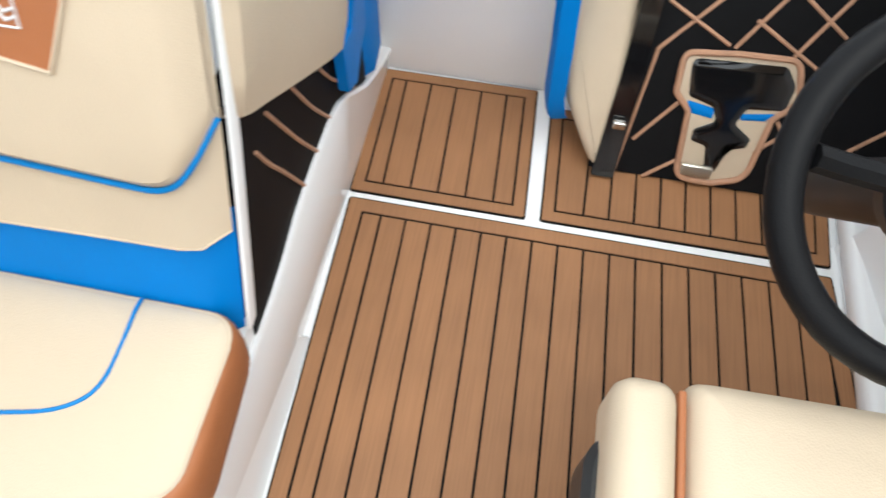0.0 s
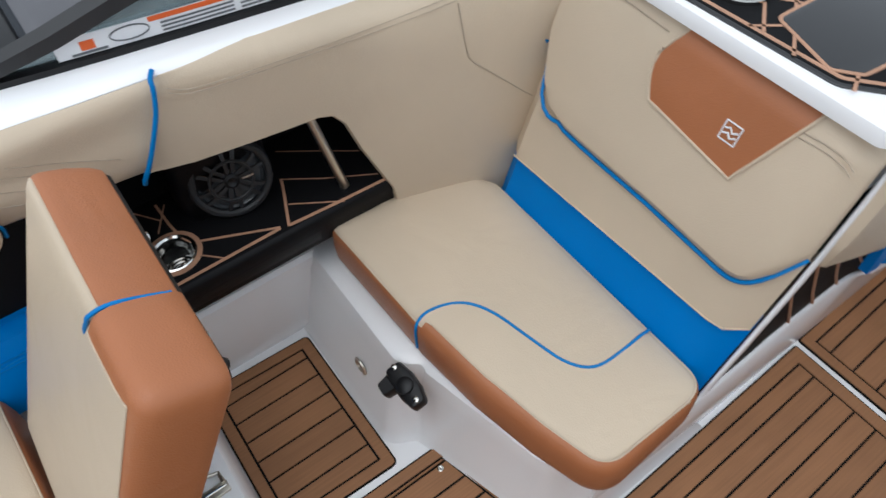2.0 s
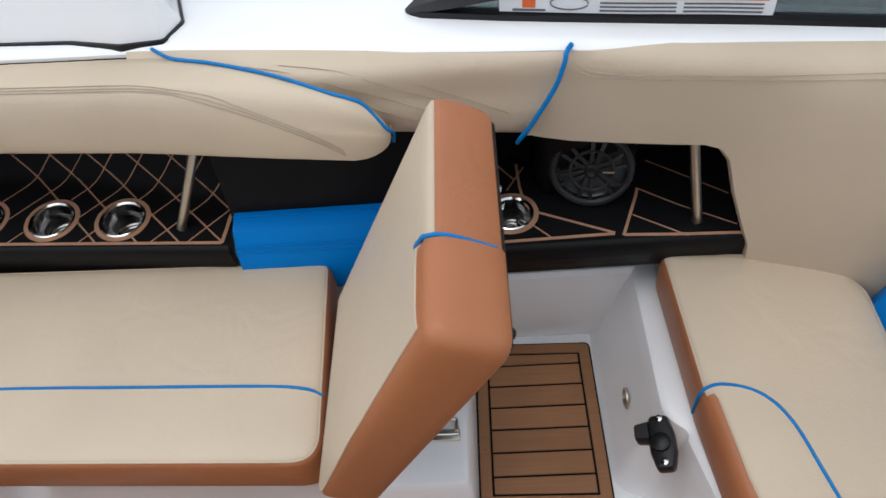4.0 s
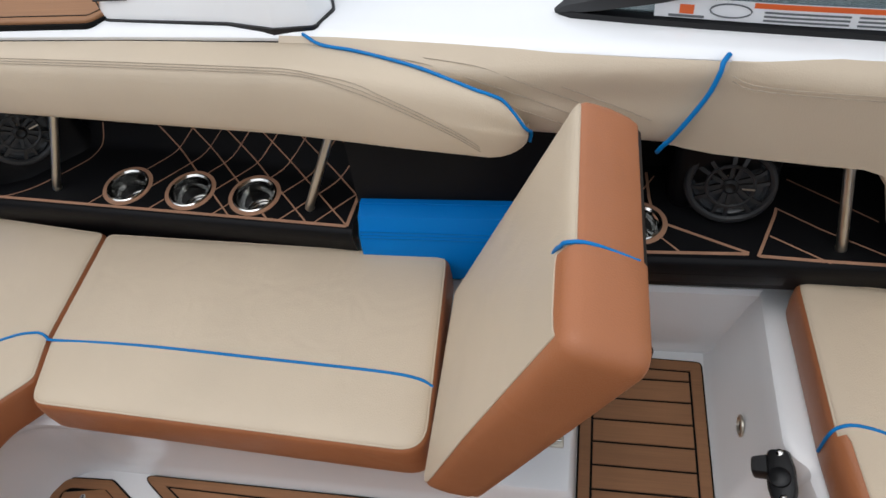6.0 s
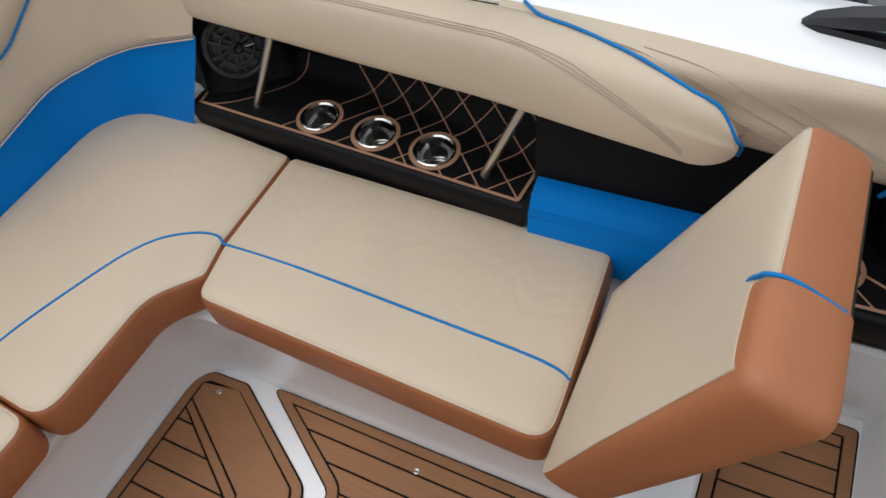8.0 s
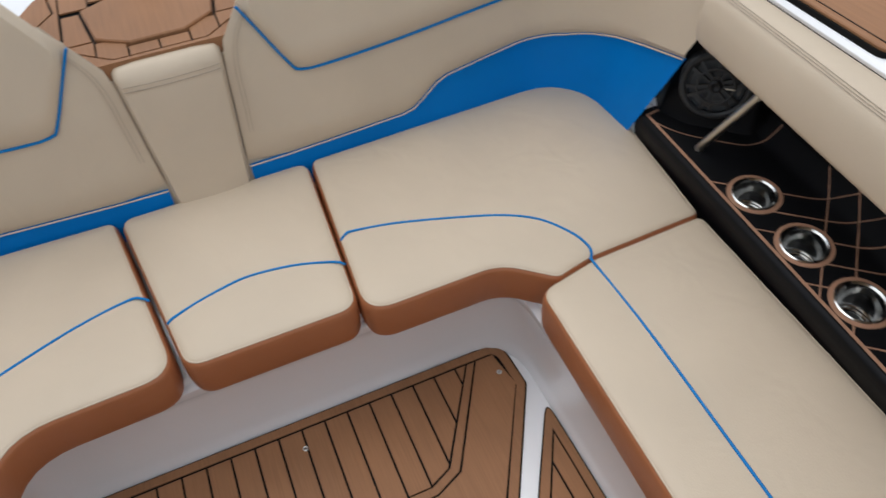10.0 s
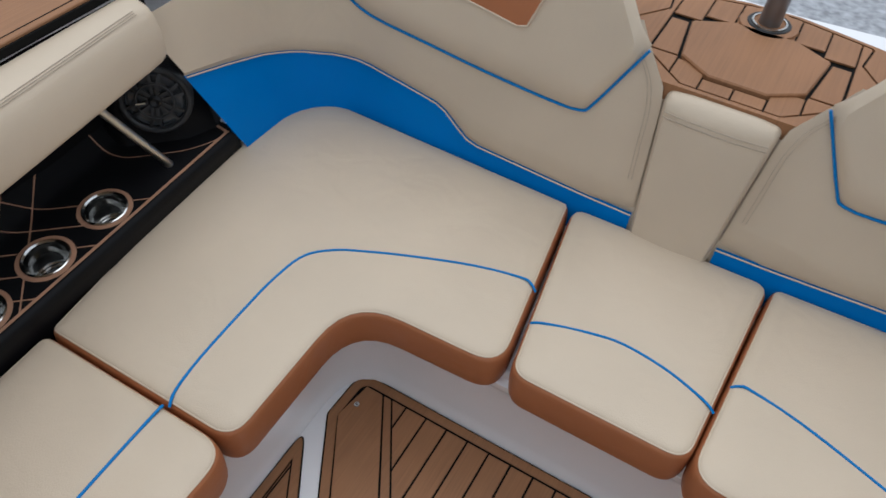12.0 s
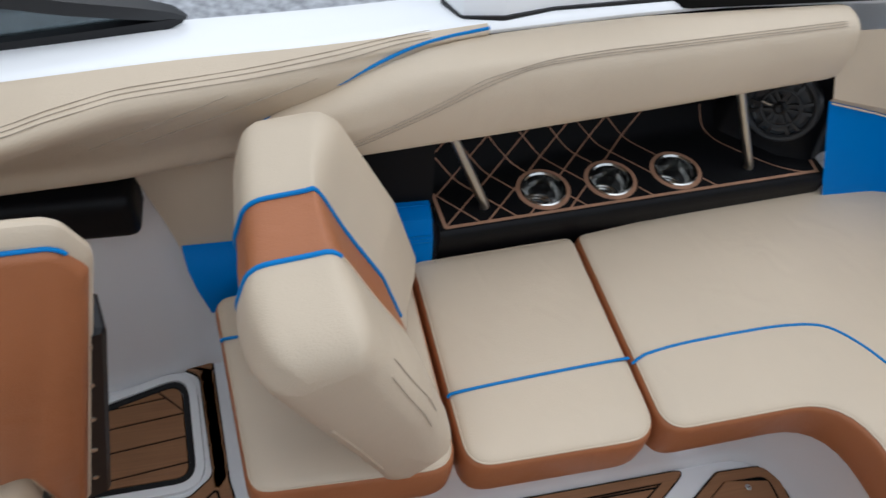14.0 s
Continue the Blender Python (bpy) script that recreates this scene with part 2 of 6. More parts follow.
def clip(poly, nx, ny, c):
    """The part of a polygon where nx*x + ny*y <= c."""
    out = []
    for i, p in enumerate(poly):
        q = poly[i - 1]
        dp, dq = nx * p[0] + ny * p[1] - c, nx * q[0] + ny * q[1] - c
        if dp * dq < 0:
            t = dq / (dq - dp)
            out.append(Vector((q[0] + t * (p[0] - q[0]), q[1] + t * (p[1] - q[1]))))
        if dp <= 0:
            out.append(Vector((p[0], p[1])))
    return out


def lerp_table(table, x):
    xs, ys = [a for a, _ in table], [b for _, b in table]
    return float(np.interp(x, xs, ys))


# ---- seats ----
SEAT, UNDER = 0.40, 0.289


def cushion(outline, label, pipes=(), group="seat cushions", z0=UNDER, z1=SEAT, m=None):
    c = sum(outline, Vector((0, 0))) / len(outline)
    t = thing("seat_cushion", (c.x, c.y, z0), label, "cushion", group)
    seam = z1 - 0.006

    def put(name, bm, mat, lab=""):
        if m is not None:
            bm.transform(m)
        return part(name, bm, mat, t, lab)

    put("side_band", prism(outline, [(0.010, z0), (0.001, z0 + 0.006), (-0.003, z0 + 0.02), (-0.005, (z0 + z1) / 2), (-0.0040, z1 - 0.026), (-0.0025, z1 - 0.015), (-0.0005, z1 - 0.010), (0.0035, seam)], top=False), BROWN, "tan brown vinyl side band")
    put("top_panel", prism(outline, [(0.0035, seam), (0.0055, seam + 0.0022), (0.010, z1 - 0.0012), (0.018, z1 + 0.0006), (0.032, z1 + 0.0026), (0.055, z1 + 0.0040), (0.085, z1 + 0.0048)], bottom=False), CREAM, "cream vinyl seat top")
    put("welt", tube([(p.x, p.y, seam + 0.0003) for p in inset(outline, 0.0036)], 0.0017, closed=True, sides=6), CREAM, "pale sewn welt")
    for line in pipes:
        put("piping", tube(smooth_line([(x, y, z1 + dz) for x, y, dz in line]), 0.0029), PIPE, "bright blue piping")
    return t


# ---- large structure ----
part("ground", block(-60, 60, -60, 60, -1.36, -1.30, 0), GRAVEL)
tagged(bpy.data.objects["ground"], "pale grey gravel yard around the boat", "ground", kind="structure")


PORT_EDGE = [(-1.4, 1.0), (-0.6, 1.075), (-0.07, 1.072), (0.31, 1.058), (0.66, 1.038), (0.85, 1.013), (1.0, 0.992), (1.2, 0.968), (1.31, 0.957), (1.45, 0.939), (1.59, 0.924), (1.75, 0.904), (1.87, 0.885), (1.93, 0.866), (1.98, 0.80), (2.05, 0.72), (2.2, 0.70), (3.4, 0.55), (4.2, 0.3), (4.9, -0.2)]
STARBOARD_EDGE = [(-1.4, 1.0), (-0.6, 1.085), (0.12, 1.086), (0.35, 1.064), (0.605, 1.030), (0.757, 1.002), (0.88, 0.985), (0.97, 0.976), (1.053, 0.968), (1.132, 0.958), (1.218, 0.944), (1.299, 0.932), (1.5, 0.90), (1.95, 0.82), (2.4, 0.70), (3.4, 0.55), (4.2, 0.30), (4.9, -0.2)]


def edge_x(y, side=-1):
    """Half width of the cockpit at the gunwale's inner edge."""
    return lerp_table(PORT_EDGE if side < 0 else STARBOARD_EDGE, y)


def gunwale(side):
    rows = []
    wide = 1.0 if side < 0 else 0.68
    for i in range(125):
        y = -1.25 + i * 0.05
        e = edge_x(y, side)
        grow = min(max(0.0, (y - 1.3)) * 0.25, 0.52)
        prof = [(e + (0.185 if y < (1.75 if side < 0 else 1.1) else 0.09), 0.60), (e + (0.16 if y < (1.75 if side < 0 else 1.1) else 0.05), 0.80), (e + 0.008, 0.836), (e + 0.007, 0.843), (e + 0.014, 0.850), (e + 0.035, 0.855), (e + 0.13 * wide + grow, 0.852), (e + 0.20 * wide + grow, 0.840), (e + 0.225 * wide + grow, 0.815), (e + 0.235 * wide + grow, 0.74), (e + 0.20 + grow, 0.60), (e + 0.16 + grow, 0.20), (e + 0.02 + grow, -0.35), (0.35, -0.62), (0.0, -0.70)]
        rows.append([(side * max(0.0, x), y, z) for x, z in prof])
    return sheet(rows)


hull = thing("hull", (0, 0.9, -0.70), "white gelcoat boat hull with broad smooth gunwales", "boat hull", kind="structure")
part("gunwale", gunwale(-1), WHITE, hull)
part("gunwale", gunwale(1), WHITE, hull)

floor = part("floor", prism(fillet([(-1.04, -0.25, 0), (1.08, -0.25, 0), (1.08, 3.0, 0), (-1.04, 3.0, 0)]), [(0, -0.06), (0, -0.007)]), WHITE)
tagged(floor, "white moulded cockpit floor under teak foam mats", "floor", kind="structure")

# aft floor edge, in front of the U-shaped bench
BENCH = [(-1.22, -0.75, 0), (1.22, -0.75, 0), (1.22, 1.035, 0), (0.585, 1.035, 0.02), (0.585, -0.095, 0.14), (-0.585, -0.095, 0.14), (-0.585, 0.93, 0.02), (-1.22, 0.93, 0)]
bench = part("bench_base", prism(fillet(BENCH), [(-0.010, -0.007), (-0.009, 0.004), (-0.004, 0.016), (0.0, 0.04), (-0.002, 0.20), (-0.010, 0.228), (-0.018, 0.242), (-0.020, 0.262), (-0.014, 0.268), (-0.006, 0.271), (-0.002, 0.282), (0.006, 0.288)]), WHITE)
tagged(bench, "white gelcoat bench base below the aft lounge", "seat base", kind="structure")

ledge = part("well_ledge", prism(fillet([(-1.04, 0.92, 0), (-0.548, 0.92, 0.0), (-0.548, 1.118, 0.02), (-1.04, 1.118, 0)]), [(-0.004, -0.007), (0.0, 0.01), (0.003, 0.175), (0.010, 0.186), (0.02, 0.188)]), WHITE)
tagged(ledge, "white moulded ledge beside the open foot well", "seat base", kind="structure")

# forward seat base and the step-down well beside it
fore_shell = prism(fillet([(-1.20, 1.416, 0), (-0.62, 1.416, 0.05), (-0.59, 1.475, 0.03), (-0.30, 1.560, 0.08), (-0.236, 1.645, 0.04), (-0.240, 1.98, 0), (-1.20, 1.98, 0)]), [(-0.012, -0.007), (0.0, 0.015), (0.003, 0.24), (0.010, 0.281), (0.02, 0.288)])
for v in fore_shell.verts:
    if v.co.y < 1.50:
        v.co.y += 0.045 * max(0.0, v.co.z) / 0.288 * min(1.0, max(0.0, (-0.56 - v.co.x) / 0.06))
fore = part("forward_seat_base", fore_shell, WHITE)
tagged(fore, "white gelcoat base of the forward passenger seat", "seat base", kind="structure")
well_side = part("well_liner", sheet([[(-x, y, z) for x, z in ((0.990, -0.007), (0.982, 0.02), (0.956, 0.262), (0.957, 0.277), (0.966, 0.286), (1.03, 0.290))] for y in (1.06, 1.2, 1.3, 1.4, 1.50)], (-0.02, 0, 0)), WHITE)
tagged(well_side, "white moulded outer side of the foot well", "wall", kind="structure")


# ---- teak foam mats ----
def deck_mat(outline, label, pitch=0.05, border=0.024, start=0.0, name="deck_mat", z=0.0, regions=None, group="deck mats", slant=0.0):
    c = sum(outline, Vector((0, 0))) / len(outline)
    t = thing(name, (c.x, c.y, z - 0.007), label, "deck mat", group)
    part("backing", prism(inset(outline, -0.004), [(0, z - 0.0065), (0, z - 0.0035)]), GROOVE, t, "black foam backing showing in the grooves")
    bm = bmesh.new()
    inner = inset(outline, border)
    rings(bm, [[(p.x, p.y, h) for p in o] for o, h in ((outline, z - 0.004), (outline, z - 0.0008), (inset(outline, 0.001), z), (inset(outline, border - 0.001), z), (inner, z - 0.0008), (inner, z - 0.004))])
    part("border", bm, TEAK, t)
    area = regions or [inset(outline, border + 0.005)]
    for poly in area:
        lo, hi = min(p.x + slant * p.y for p in poly), max(p.x + slant * p.y for p in poly)
        k = math.floor((lo - start) / pitch)
        while start + k * pitch < hi:
            a = start + k * pitch + 0.0025
            if hi - (a + pitch) < 0.4 * pitch:
                cut, k = hi + 1, k + 99
            else:
                cut = a + pitch - 0.0050
            if a + pitch - lo < 0.4 * pitch:
                k += 1
                continue
            strip = clip(clip(poly, -1, -slant, -(a if a - lo > 0.4 * pitch else lo - 1)), 1, slant, cut)
            k += 1
            plank(strip, z, t)
    return t


def plank(strip, z, t):
    pts = []
    for p in strip:
        if not pts or (p - pts[-1]).length > 1e-4:
            pts.append(p)
    if len(pts) > 2 and (pts[0] - pts[-1]).length < 1e-4:
        pts.pop()
    if len(pts) < 3 or abs(sum(pts[i - 1].cross(pts[i]) for i in range(len(pts)))) < 2e-4:
        return
    if sum(pts[i - 1].cross(pts[i]) for i in range(len(pts))) < 0:
        pts = pts[::-1]
    part("plank", prism(pts, [(0, z - 0.004), (0, z - 0.0008), (0.0008, z)], bottom=False), TEAK, t)


def screw(x, y, z=0.0):
    t = thing("screw", (x, y, z), "small stainless screw head set in the teak foam mat", "screw", "deck screws")
    part("head", lathe([(0.007, 0.0), (0.007, 0.0012), (0.005, 0.002), (0.003, 0.0012)], (x, y, z)), STEEL, t)
    part("slot", block(x - 0.0035, x + 0.0035, y - 0.0007, y + 0.0007, z + 0.001, z + 0.0018, 0), GROOVE, t)


deck_mat(fillet([(-0.211, 1.606, 0.004), (0.840, 1.606, 0.004), (0.772, 2.322, 0.004), (-0.233, 2.320, 0.004)]), "brown teak-look foam mat with long planks ahead of the seats", start=-0.083, pitch=0.0536, slant=0.033, border=0.030)
deck_mat(fillet([(-0.238, 2.342, 0.004), (0.138, 2.344, 0.004), (0.122, 2.706, 0.004), (-0.249, 2.702, 0.004)]), "brown teak-look foam mat in the walkway to the bow", start=-0.007, pitch=0.0605, slant=0.045)
deck_mat(fillet([(0.176, 2.346, 0.004), (0.772, 2.350, 0.004), (0.785, 2.66, 0.004), (0.165, 2.66, 0.004)]), "brown teak-look foam mat below the helm console", start=0.262, pitch=0.0536)
deck_mat(fillet([(-0.968, 1.127, 0.012), (-0.574, 1.125, 0.012), (-0.568, 1.399, 0.012), (-0.960, 1.396, 0.012)]), "brown teak-look foam mat on the floor of the open foot well", start=-0.908, pitch=0.0538, border=0.024)

HATCH = fillet([(-0.545, -0.078, 0.05), (0.545, -0.078, 0.05), (0.550, 0.06, 0.02), (0.385, 0.335, 0.05), (0.30, 0.375, 0.03), (-0.30, 0.375, 0.03), (-0.385, 0.335, 0.05), (-0.550, 0.06, 0.02)])
mid_poly = [Vector(p) for p in ((-0.436, -0.050), (0.436, -0.050), (0.285, 0.187), (0.23, 0.21), (-0.23, 0.21), (-0.285, 0.185))]
hatch = deck_mat(HATCH, "brown teak-look hatch mat before the aft bench", border=0.022, start=-0.005, regions=[mid_poly], name="hatch_mat", pitch=0.0575)
strip = [(0.441, -0.050), (0.461, -0.050), (0.306, 0.202), (0.240, 0.2325), (-0.240, 0.2325), (-0.306, 0.202), (-0.461, -0.050), (-0.441, -0.050), (-0.290, 0.188), (-0.235, 0.2135), (0.235, 0.2135), (0.290, 0.188)]
plank([Vector(p) for p in strip], 0.0, hatch)
band = [(0.466, -0.050), (0.512, -0.050), (0.528, 0.05), (0.368, 0.311), (0.29, 0.351), (-0.29, 0.351), (-0.368, 0.311), (-0.528, 0.05), (-0.512, -0.050), (-0.466, -0.050), (-0.310, 0.206), (-0.241, 0.2365), (0.241, 0.2365), (0.310, 0.206)]
plank([Vector(p) for p in band], 0.0, hatch)
MAIN = fillet([(-0.57, 0.13, 0.01), (-0.40, 0.395, 0.04), (-0.32, 0.42, 0.02), (0.32, 0.42, 0.02), (0.40, 0.395, 0.04), (0.57, 0.13, 0.01), (0.57, 1.085, 0.01), (0.72, 1.122, 0.01), (1.018, 1.153, 0.006), (1.014, 1.228, 0.004), (0.985, 1.178, 0.04), (0.735, 1.150, 0.03), (0.695, 1.20, 0.03), (0.690, 1.54, 0.01), (0.60, 1.575, 0.01), (-0.225, 1.590, 0.01), (-0.525, 1.512, 0.01), (-0.543, 1.495, 0.01), (-0.545, 1.08, 0.01), (-0.57, 1.03, 0.01)])
deck_mat(MAIN, "brown teak-look foam mat over the middle of the cockpit floor", start=-0.455, pitch=0.0525)
for x, y in ((0, 0), (-0.505, 0.005), (0.505, 0.005), (-0.515, 0.56), (-0.498, 1.468)):
    screw(x, y)

# framed hatch on the starboard side, behind the helm seat
sh = thing("floor_hatch", (0.83, 1.3, 0), "teak foam floor hatch with a white rounded frame and black gasket", "hatch")
HO = fillet([(0.709, 1.163, 0.06), (1.010, 1.190, 0.065), (0.897, 1.58, 0.045), (0.705, 1.58, 0.045)])


def ring_band(outline, d0, d1, z0, z1):
    bm = bmesh.new()
    a, b = inset(outline, d0), inset(outline, d1)
    rings(bm, [[(p.x, p.y, h) for p in o] for o, h in ((a, z0), (a, z1 - 0.001), (inset(outline, d0 + 0.001), z1), (inset(outline, d1 - 0.001), z1), (b, z1 - 0.001), (b, z0))])
    return bm


part("frame", ring_band(HO, 0.0, 0.018, -0.007, 0.006), WHITE, sh, "white moulded frame")
part("gasket", ring_band(HO, 0.019, 0.032, -0.007, 0.001), PLASTIC, sh, "black rubber gasket")
part("lid", prism(inset(HO, 0.033), [(0, -0.007), (0, -0.003)]), GROOVE, sh)
lid_poly = inset(HO, 0.034)
plank(clip(lid_poly, -1, 1, 0.313), 0.0, sh)
lid_poly = clip(lid_poly, 1, -1, -0.318)
for lo, hi in ((0.60, 0.768), (0.772, 0.829), (0.833, 0.886), (0.890, 0.934), (0.938, 1.10)):
    plank(clip(clip(lid_poly, -1, -0.10, -lo - 0.125), 1, 0.10, hi + 0.125), 0.0, sh)

# ---- bench cushions ----
mid = fillet([(-0.228, -0.520, 0.03), (0.224, -0.515, 0.03), (0.150, -0.030, 0.045), (-0.200, -0.030, 0.045)])
cushion(mid, "cream vinyl middle seat cushion with tan sides and blue piping", [[(-0.212, -0.153, -0.006), (-0.198, -0.159, 0.002), (-0.165, -0.172, 0.004), (-0.109, -0.189, 0.005), (-0.05, -0.199, 0.005), (0.0, -0.201, 0.005), (0.045, -0.193, 0.005), (0.10, -0.179, 0.004), (0.152, -0.162, 0.002), (0.168, -0.157, -0.006)]])
corner_s = fillet([(0.24, -0.517, 0.02), (1.012, -0.535, 0.15), (1.048, -0.27, 0.06), (0.957, 0.358, 0.02), (0.502, 0.353, 0.05), (0.508, -0.018, 0.12), (0.170, -0.030, 0.06)])
cushion(corner_s, "cream vinyl corner cushion with tan sides and curved blue piping", [[(0.193, -0.236, -0.006), (0.207, -0.244, 0.002), (0.234, -0.248, 0.004), (0.339, -0.221, 0.005), (0.46, -0.174, 0.005), (0.55, -0.133, 0.005), (0.613, -0.098, 0.005), (0.657, -0.05, 0.005), (0.670, 0.03, 0.005), (0.669, 0.133, 0.005), (0.663, 0.249, 0.005), (0.655, 0.318, 0.004), (0.648, 0.345, 0.002), (0.642, 0.360, -0.006)]])
corner_p = fillet([(-0.242, -0.520, 0.02), (-0.995, -0.545, 0.17), (-1.012, -0.27, 0.06), (-0.973, 0.052, 0.02), (-0.695, 0.060, 0.02), (-0.602, 0.080, 0.03), (-0.508, -0.004, 0.12), (-0.208, -0.004, 0.06)])
cushion(corner_p, "cream vinyl corner cushion with tan sides and short curved blue piping", [[(-0.224, -0.225, -0.006), (-0.238, -0.231, 0.002), (-0.258, -0.232, 0.004), (-0.352, -0.211, 0.005), (-0.467, -0.172, 0.005), (-0.577, -0.127, 0.005), (-0.645, -0.078, 0.005), (-0.686, -0.012, 0.005), (-0.698, 0.030, 0.004), (-0.697, 0.050, 0.002), (-0.691, 0.062, -0.006)]])
side_p = fillet([(-0.972, 0.060, 0.02), (-0.695, 0.068, 0.02), (-0.550, 0.098, 0.04), (-0.520, 0.876, 0.05), (-0.943, 0.852, 0.03)])
cushion(side_p, "long cream vinyl side cushion with tan sides and straight blue piping", [[(-0.690, 0.066, -0.006), (-0.685, 0.085, 0.002), (-0.684, 0.28, 0.005), (-0.673, 0.53, 0.006), (-0.663, 0.76, 0.005), (-0.655, 0.838, 0.003), (-0.645, 0.868, -0.006)]])
side_s1 = fillet([(0.955, 0.370, 0.02), (0.495, 0.365, 0.06), (0.497, 0.706, 0.05), (0.932, 0.716, 0.02)])
cushion(side_s1, "square cream vinyl side cushion with tan sides and blue piping", [[(0.652, 0.367, -0.004), (0.649, 0.382, 0.004), (0.641, 0.54, 0.006), (0.632, 0.69, 0.004), (0.629, 0.712, -0.004)]])
side_s2 = fillet([(0.932, 0.728, 0.02), (0.502, 0.720, 0.05), (0.515, 1.045, 0.04), (0.896, 1.092, 0.03)])
cushion(side_s2, "cream vinyl side cushion partly under the upright backrest", [[(0.80, 0.845, 0.004), (0.80, 0.87, 0.005), (0.80, 0.90, 0.006), (0.80, 1.062, 0.004), (0.80, 1.082, -0.004)]])

fwd = fillet([(-0.914, 1.505, 0.02), (-0.62, 1.516, 0.02), (-0.46, 1.533, 0.03), (-0.33, 1.560, 0.10), (-0.205, 1.598, 0.065), (-0.222, 1.845, 0.05), (-0.80, 1.848, 0.05), (-0.888, 1.80, 0.04)])
seat_fwd = cushion(fwd, "cream vinyl forward passenger seat cushion with a curling blue pipe", [[(-0.616, 1.511, -0.08), (-0.616, 1.511, -0.02), (-0.622, 1.523, -0.001), (-0.625, 1.55, 0.003), (-0.612, 1.592, 0.004), (-0.585, 1.622, 0.005), (-0.54, 1.643, 0.005), (-0.465, 1.660, 0.005), (-0.405, 1.675, 0.005), (-0.370, 1.697, 0.005), (-0.356, 1.727, 0.005), (-0.355, 1.775, 0.004), (-0.357, 1.82, 0.004), (-0.357, 1.842, 0.001)]], group="")

BAND = [(0.0, 0.304), (-0.0050, 0.310), (-0.0066, 0.328), (-0.0072, 0.350), (-0.0066, 0.368), (-0.0042, 0.385), (0.0010, 0.3958), (0.0090, 0.4024), (0.0200, 0.4048), (0.034, 0.4056)]


def wrap_band(outline, keep, wide_of):
    """A strip folded over the cushion's upper edge, as wide as wide_of says."""
    loops = [inset(outline, d) for d, _ in BAND]
    base, n, rows, used = inset(outline, 0.0), len(loops[0]), [], []
    for i in range(n):
        a, b = base[i], base[(i + 1) % n]
        many = max(1, int((b - a).length / 0.012))
        for k in range(many):
            p = a.lerp(b, k / many)
            line = [q[i].lerp(q[(i + 1) % n], k / many) for q in loops]
            w, row = wide_of(p), []
            for k2, (d, h) in enumerate(BAND):
                here = Vector((line[k2].x, line[k2].y, h))
                if d > w and k2 > 6:
                    d0 = BAND[k2 - 1][0]
                    here = row[-1].lerp(here, max(0.0, w - d0) / (d - d0)) if w > d0 else row[-1]
                row.append(here)
            rows.append(row)
            used.append(keep(p))
    start = next(i for i in range(len(rows)) if used[i] and not used[i - 1])
    out = []
    for i in list(range(start, len(rows))) + list(range(start)):
        if not used[i]:
            break
        out.append(rows[i])
    return out


rows = wrap_band(fwd, lambda p: p.x > -0.613 and p.y < 1.81, lambda p: min(lerp_table([(-0.613, 0.009), (-0.607, 0.014), (-0.595, 0.017), (-0.42, 0.016), (-0.32, 0.013), (-0.24, 0.010)], p.x), lerp_table([(1.59, 0.017), (1.65, 0.010), (1.81, 0.001)], p.y)))
part("front_band", sheet(rows), BROWN, seat_fwd, "tan brown vinyl wrapped over the front edge")
part("welt", tube([Vector(r[-1]) + Vector((0, 0, 0.0004)) for r in rows], 0.0016, sides=6), CREAM, seat_fwd)

# the seat section tipped up over the foot well
lift = Matrix.Translation((0, 0.872, 0.385)) @ Matrix.Rotation(radians(64), 4, "X") @ Matrix.Translation((0, -0.868, -0.40))
tip = fillet([(-0.86, 0.872, 0.02), (-0.470, 0.872, 0.02), (-0.453, 1.412, 0.026), (-0.857, 1.405, 0.02)])
tipped = cushion(tip, "cream seat section tipped up on edge showing tan sides", [[(-0.594, 1.412, -0.084), (-0.594, 1.414, -0.02), (-0.597, 1.400, 0.003), (-0.601, 1.385, 0.0045), (-0.606, 1.372, 0.004), (-0.609, 1.360, 0.0015)]], group="", m=lift, z0=0.302)
rows = wrap_band(tip, lambda p: p.x > -0.598 and p.y > 0.90, lambda p: lerp_table([(-0.598, 0.020), (-0.594, 0.030), (-0.582, 0.0338), (-0.50, 0.033), (-0.47, 0.028)], p.x) if p.y > 1.403 else lerp_table([(0.90, 0.0), (1.05, 0.007), (1.403, 0.024)], p.y))
seam_line = tube([Vector(r[-1]) + Vector((0, 0, 0.0006)) for r in rows], 0.0015, sides=6)
seam_line.transform(lift)
part("welt", seam_line, CREAM, tipped, "pale sewn welt")
bm = sheet(rows)
bm.transform(lift)
part("front_band", bm, BROWN, tipped, "tan brown vinyl wrapped over the front edge")
bm = prism(inset(tip, 0.007), [(0.002, 0.2985), (0, 0.304)])
bm.transform(lift)
part("base_board", bm, PLASTIC, tipped, "black board below the cushion")
for bx in (-0.76, -0.567):
    bm = lathe([(0.010, 0.0), (0.010, -0.006), (0.006, -0.008), (0.006, -0.016), (0.009, -0.018), (0.009, -0.024), (0.004, -0.026), (0.0, -0.026)], (bx, 1.347, 0.2985))
    bm.transform(lift)
    part("bolt", bm, STEEL, tipped, "steel bolt")
bm = lathe([(0.009, 0.0), (0.009, -0.008), (0.006, -0.013), (0.0, -0.014)], (-0.498, 1.380, 0.2985), (0, 0, 1), 16)
bm.transform(lift)
part("bumper", bm, PLASTIC, tipped, "black rubber bumper")
# Black strip added in place of the shade between side cushion and tipped seat.
part("hinge_board", block(-0.90, -0.56, 0.874, 0.928, 0.296, 0.304, 0.002), PLASTIC, tipped, "black strip standing in for shade in the gap")
prop = thing("prop_hinge", (-0.64, 1.09, 0.188), "small grey folding hinge on the ledge of the foot well", "hinge")
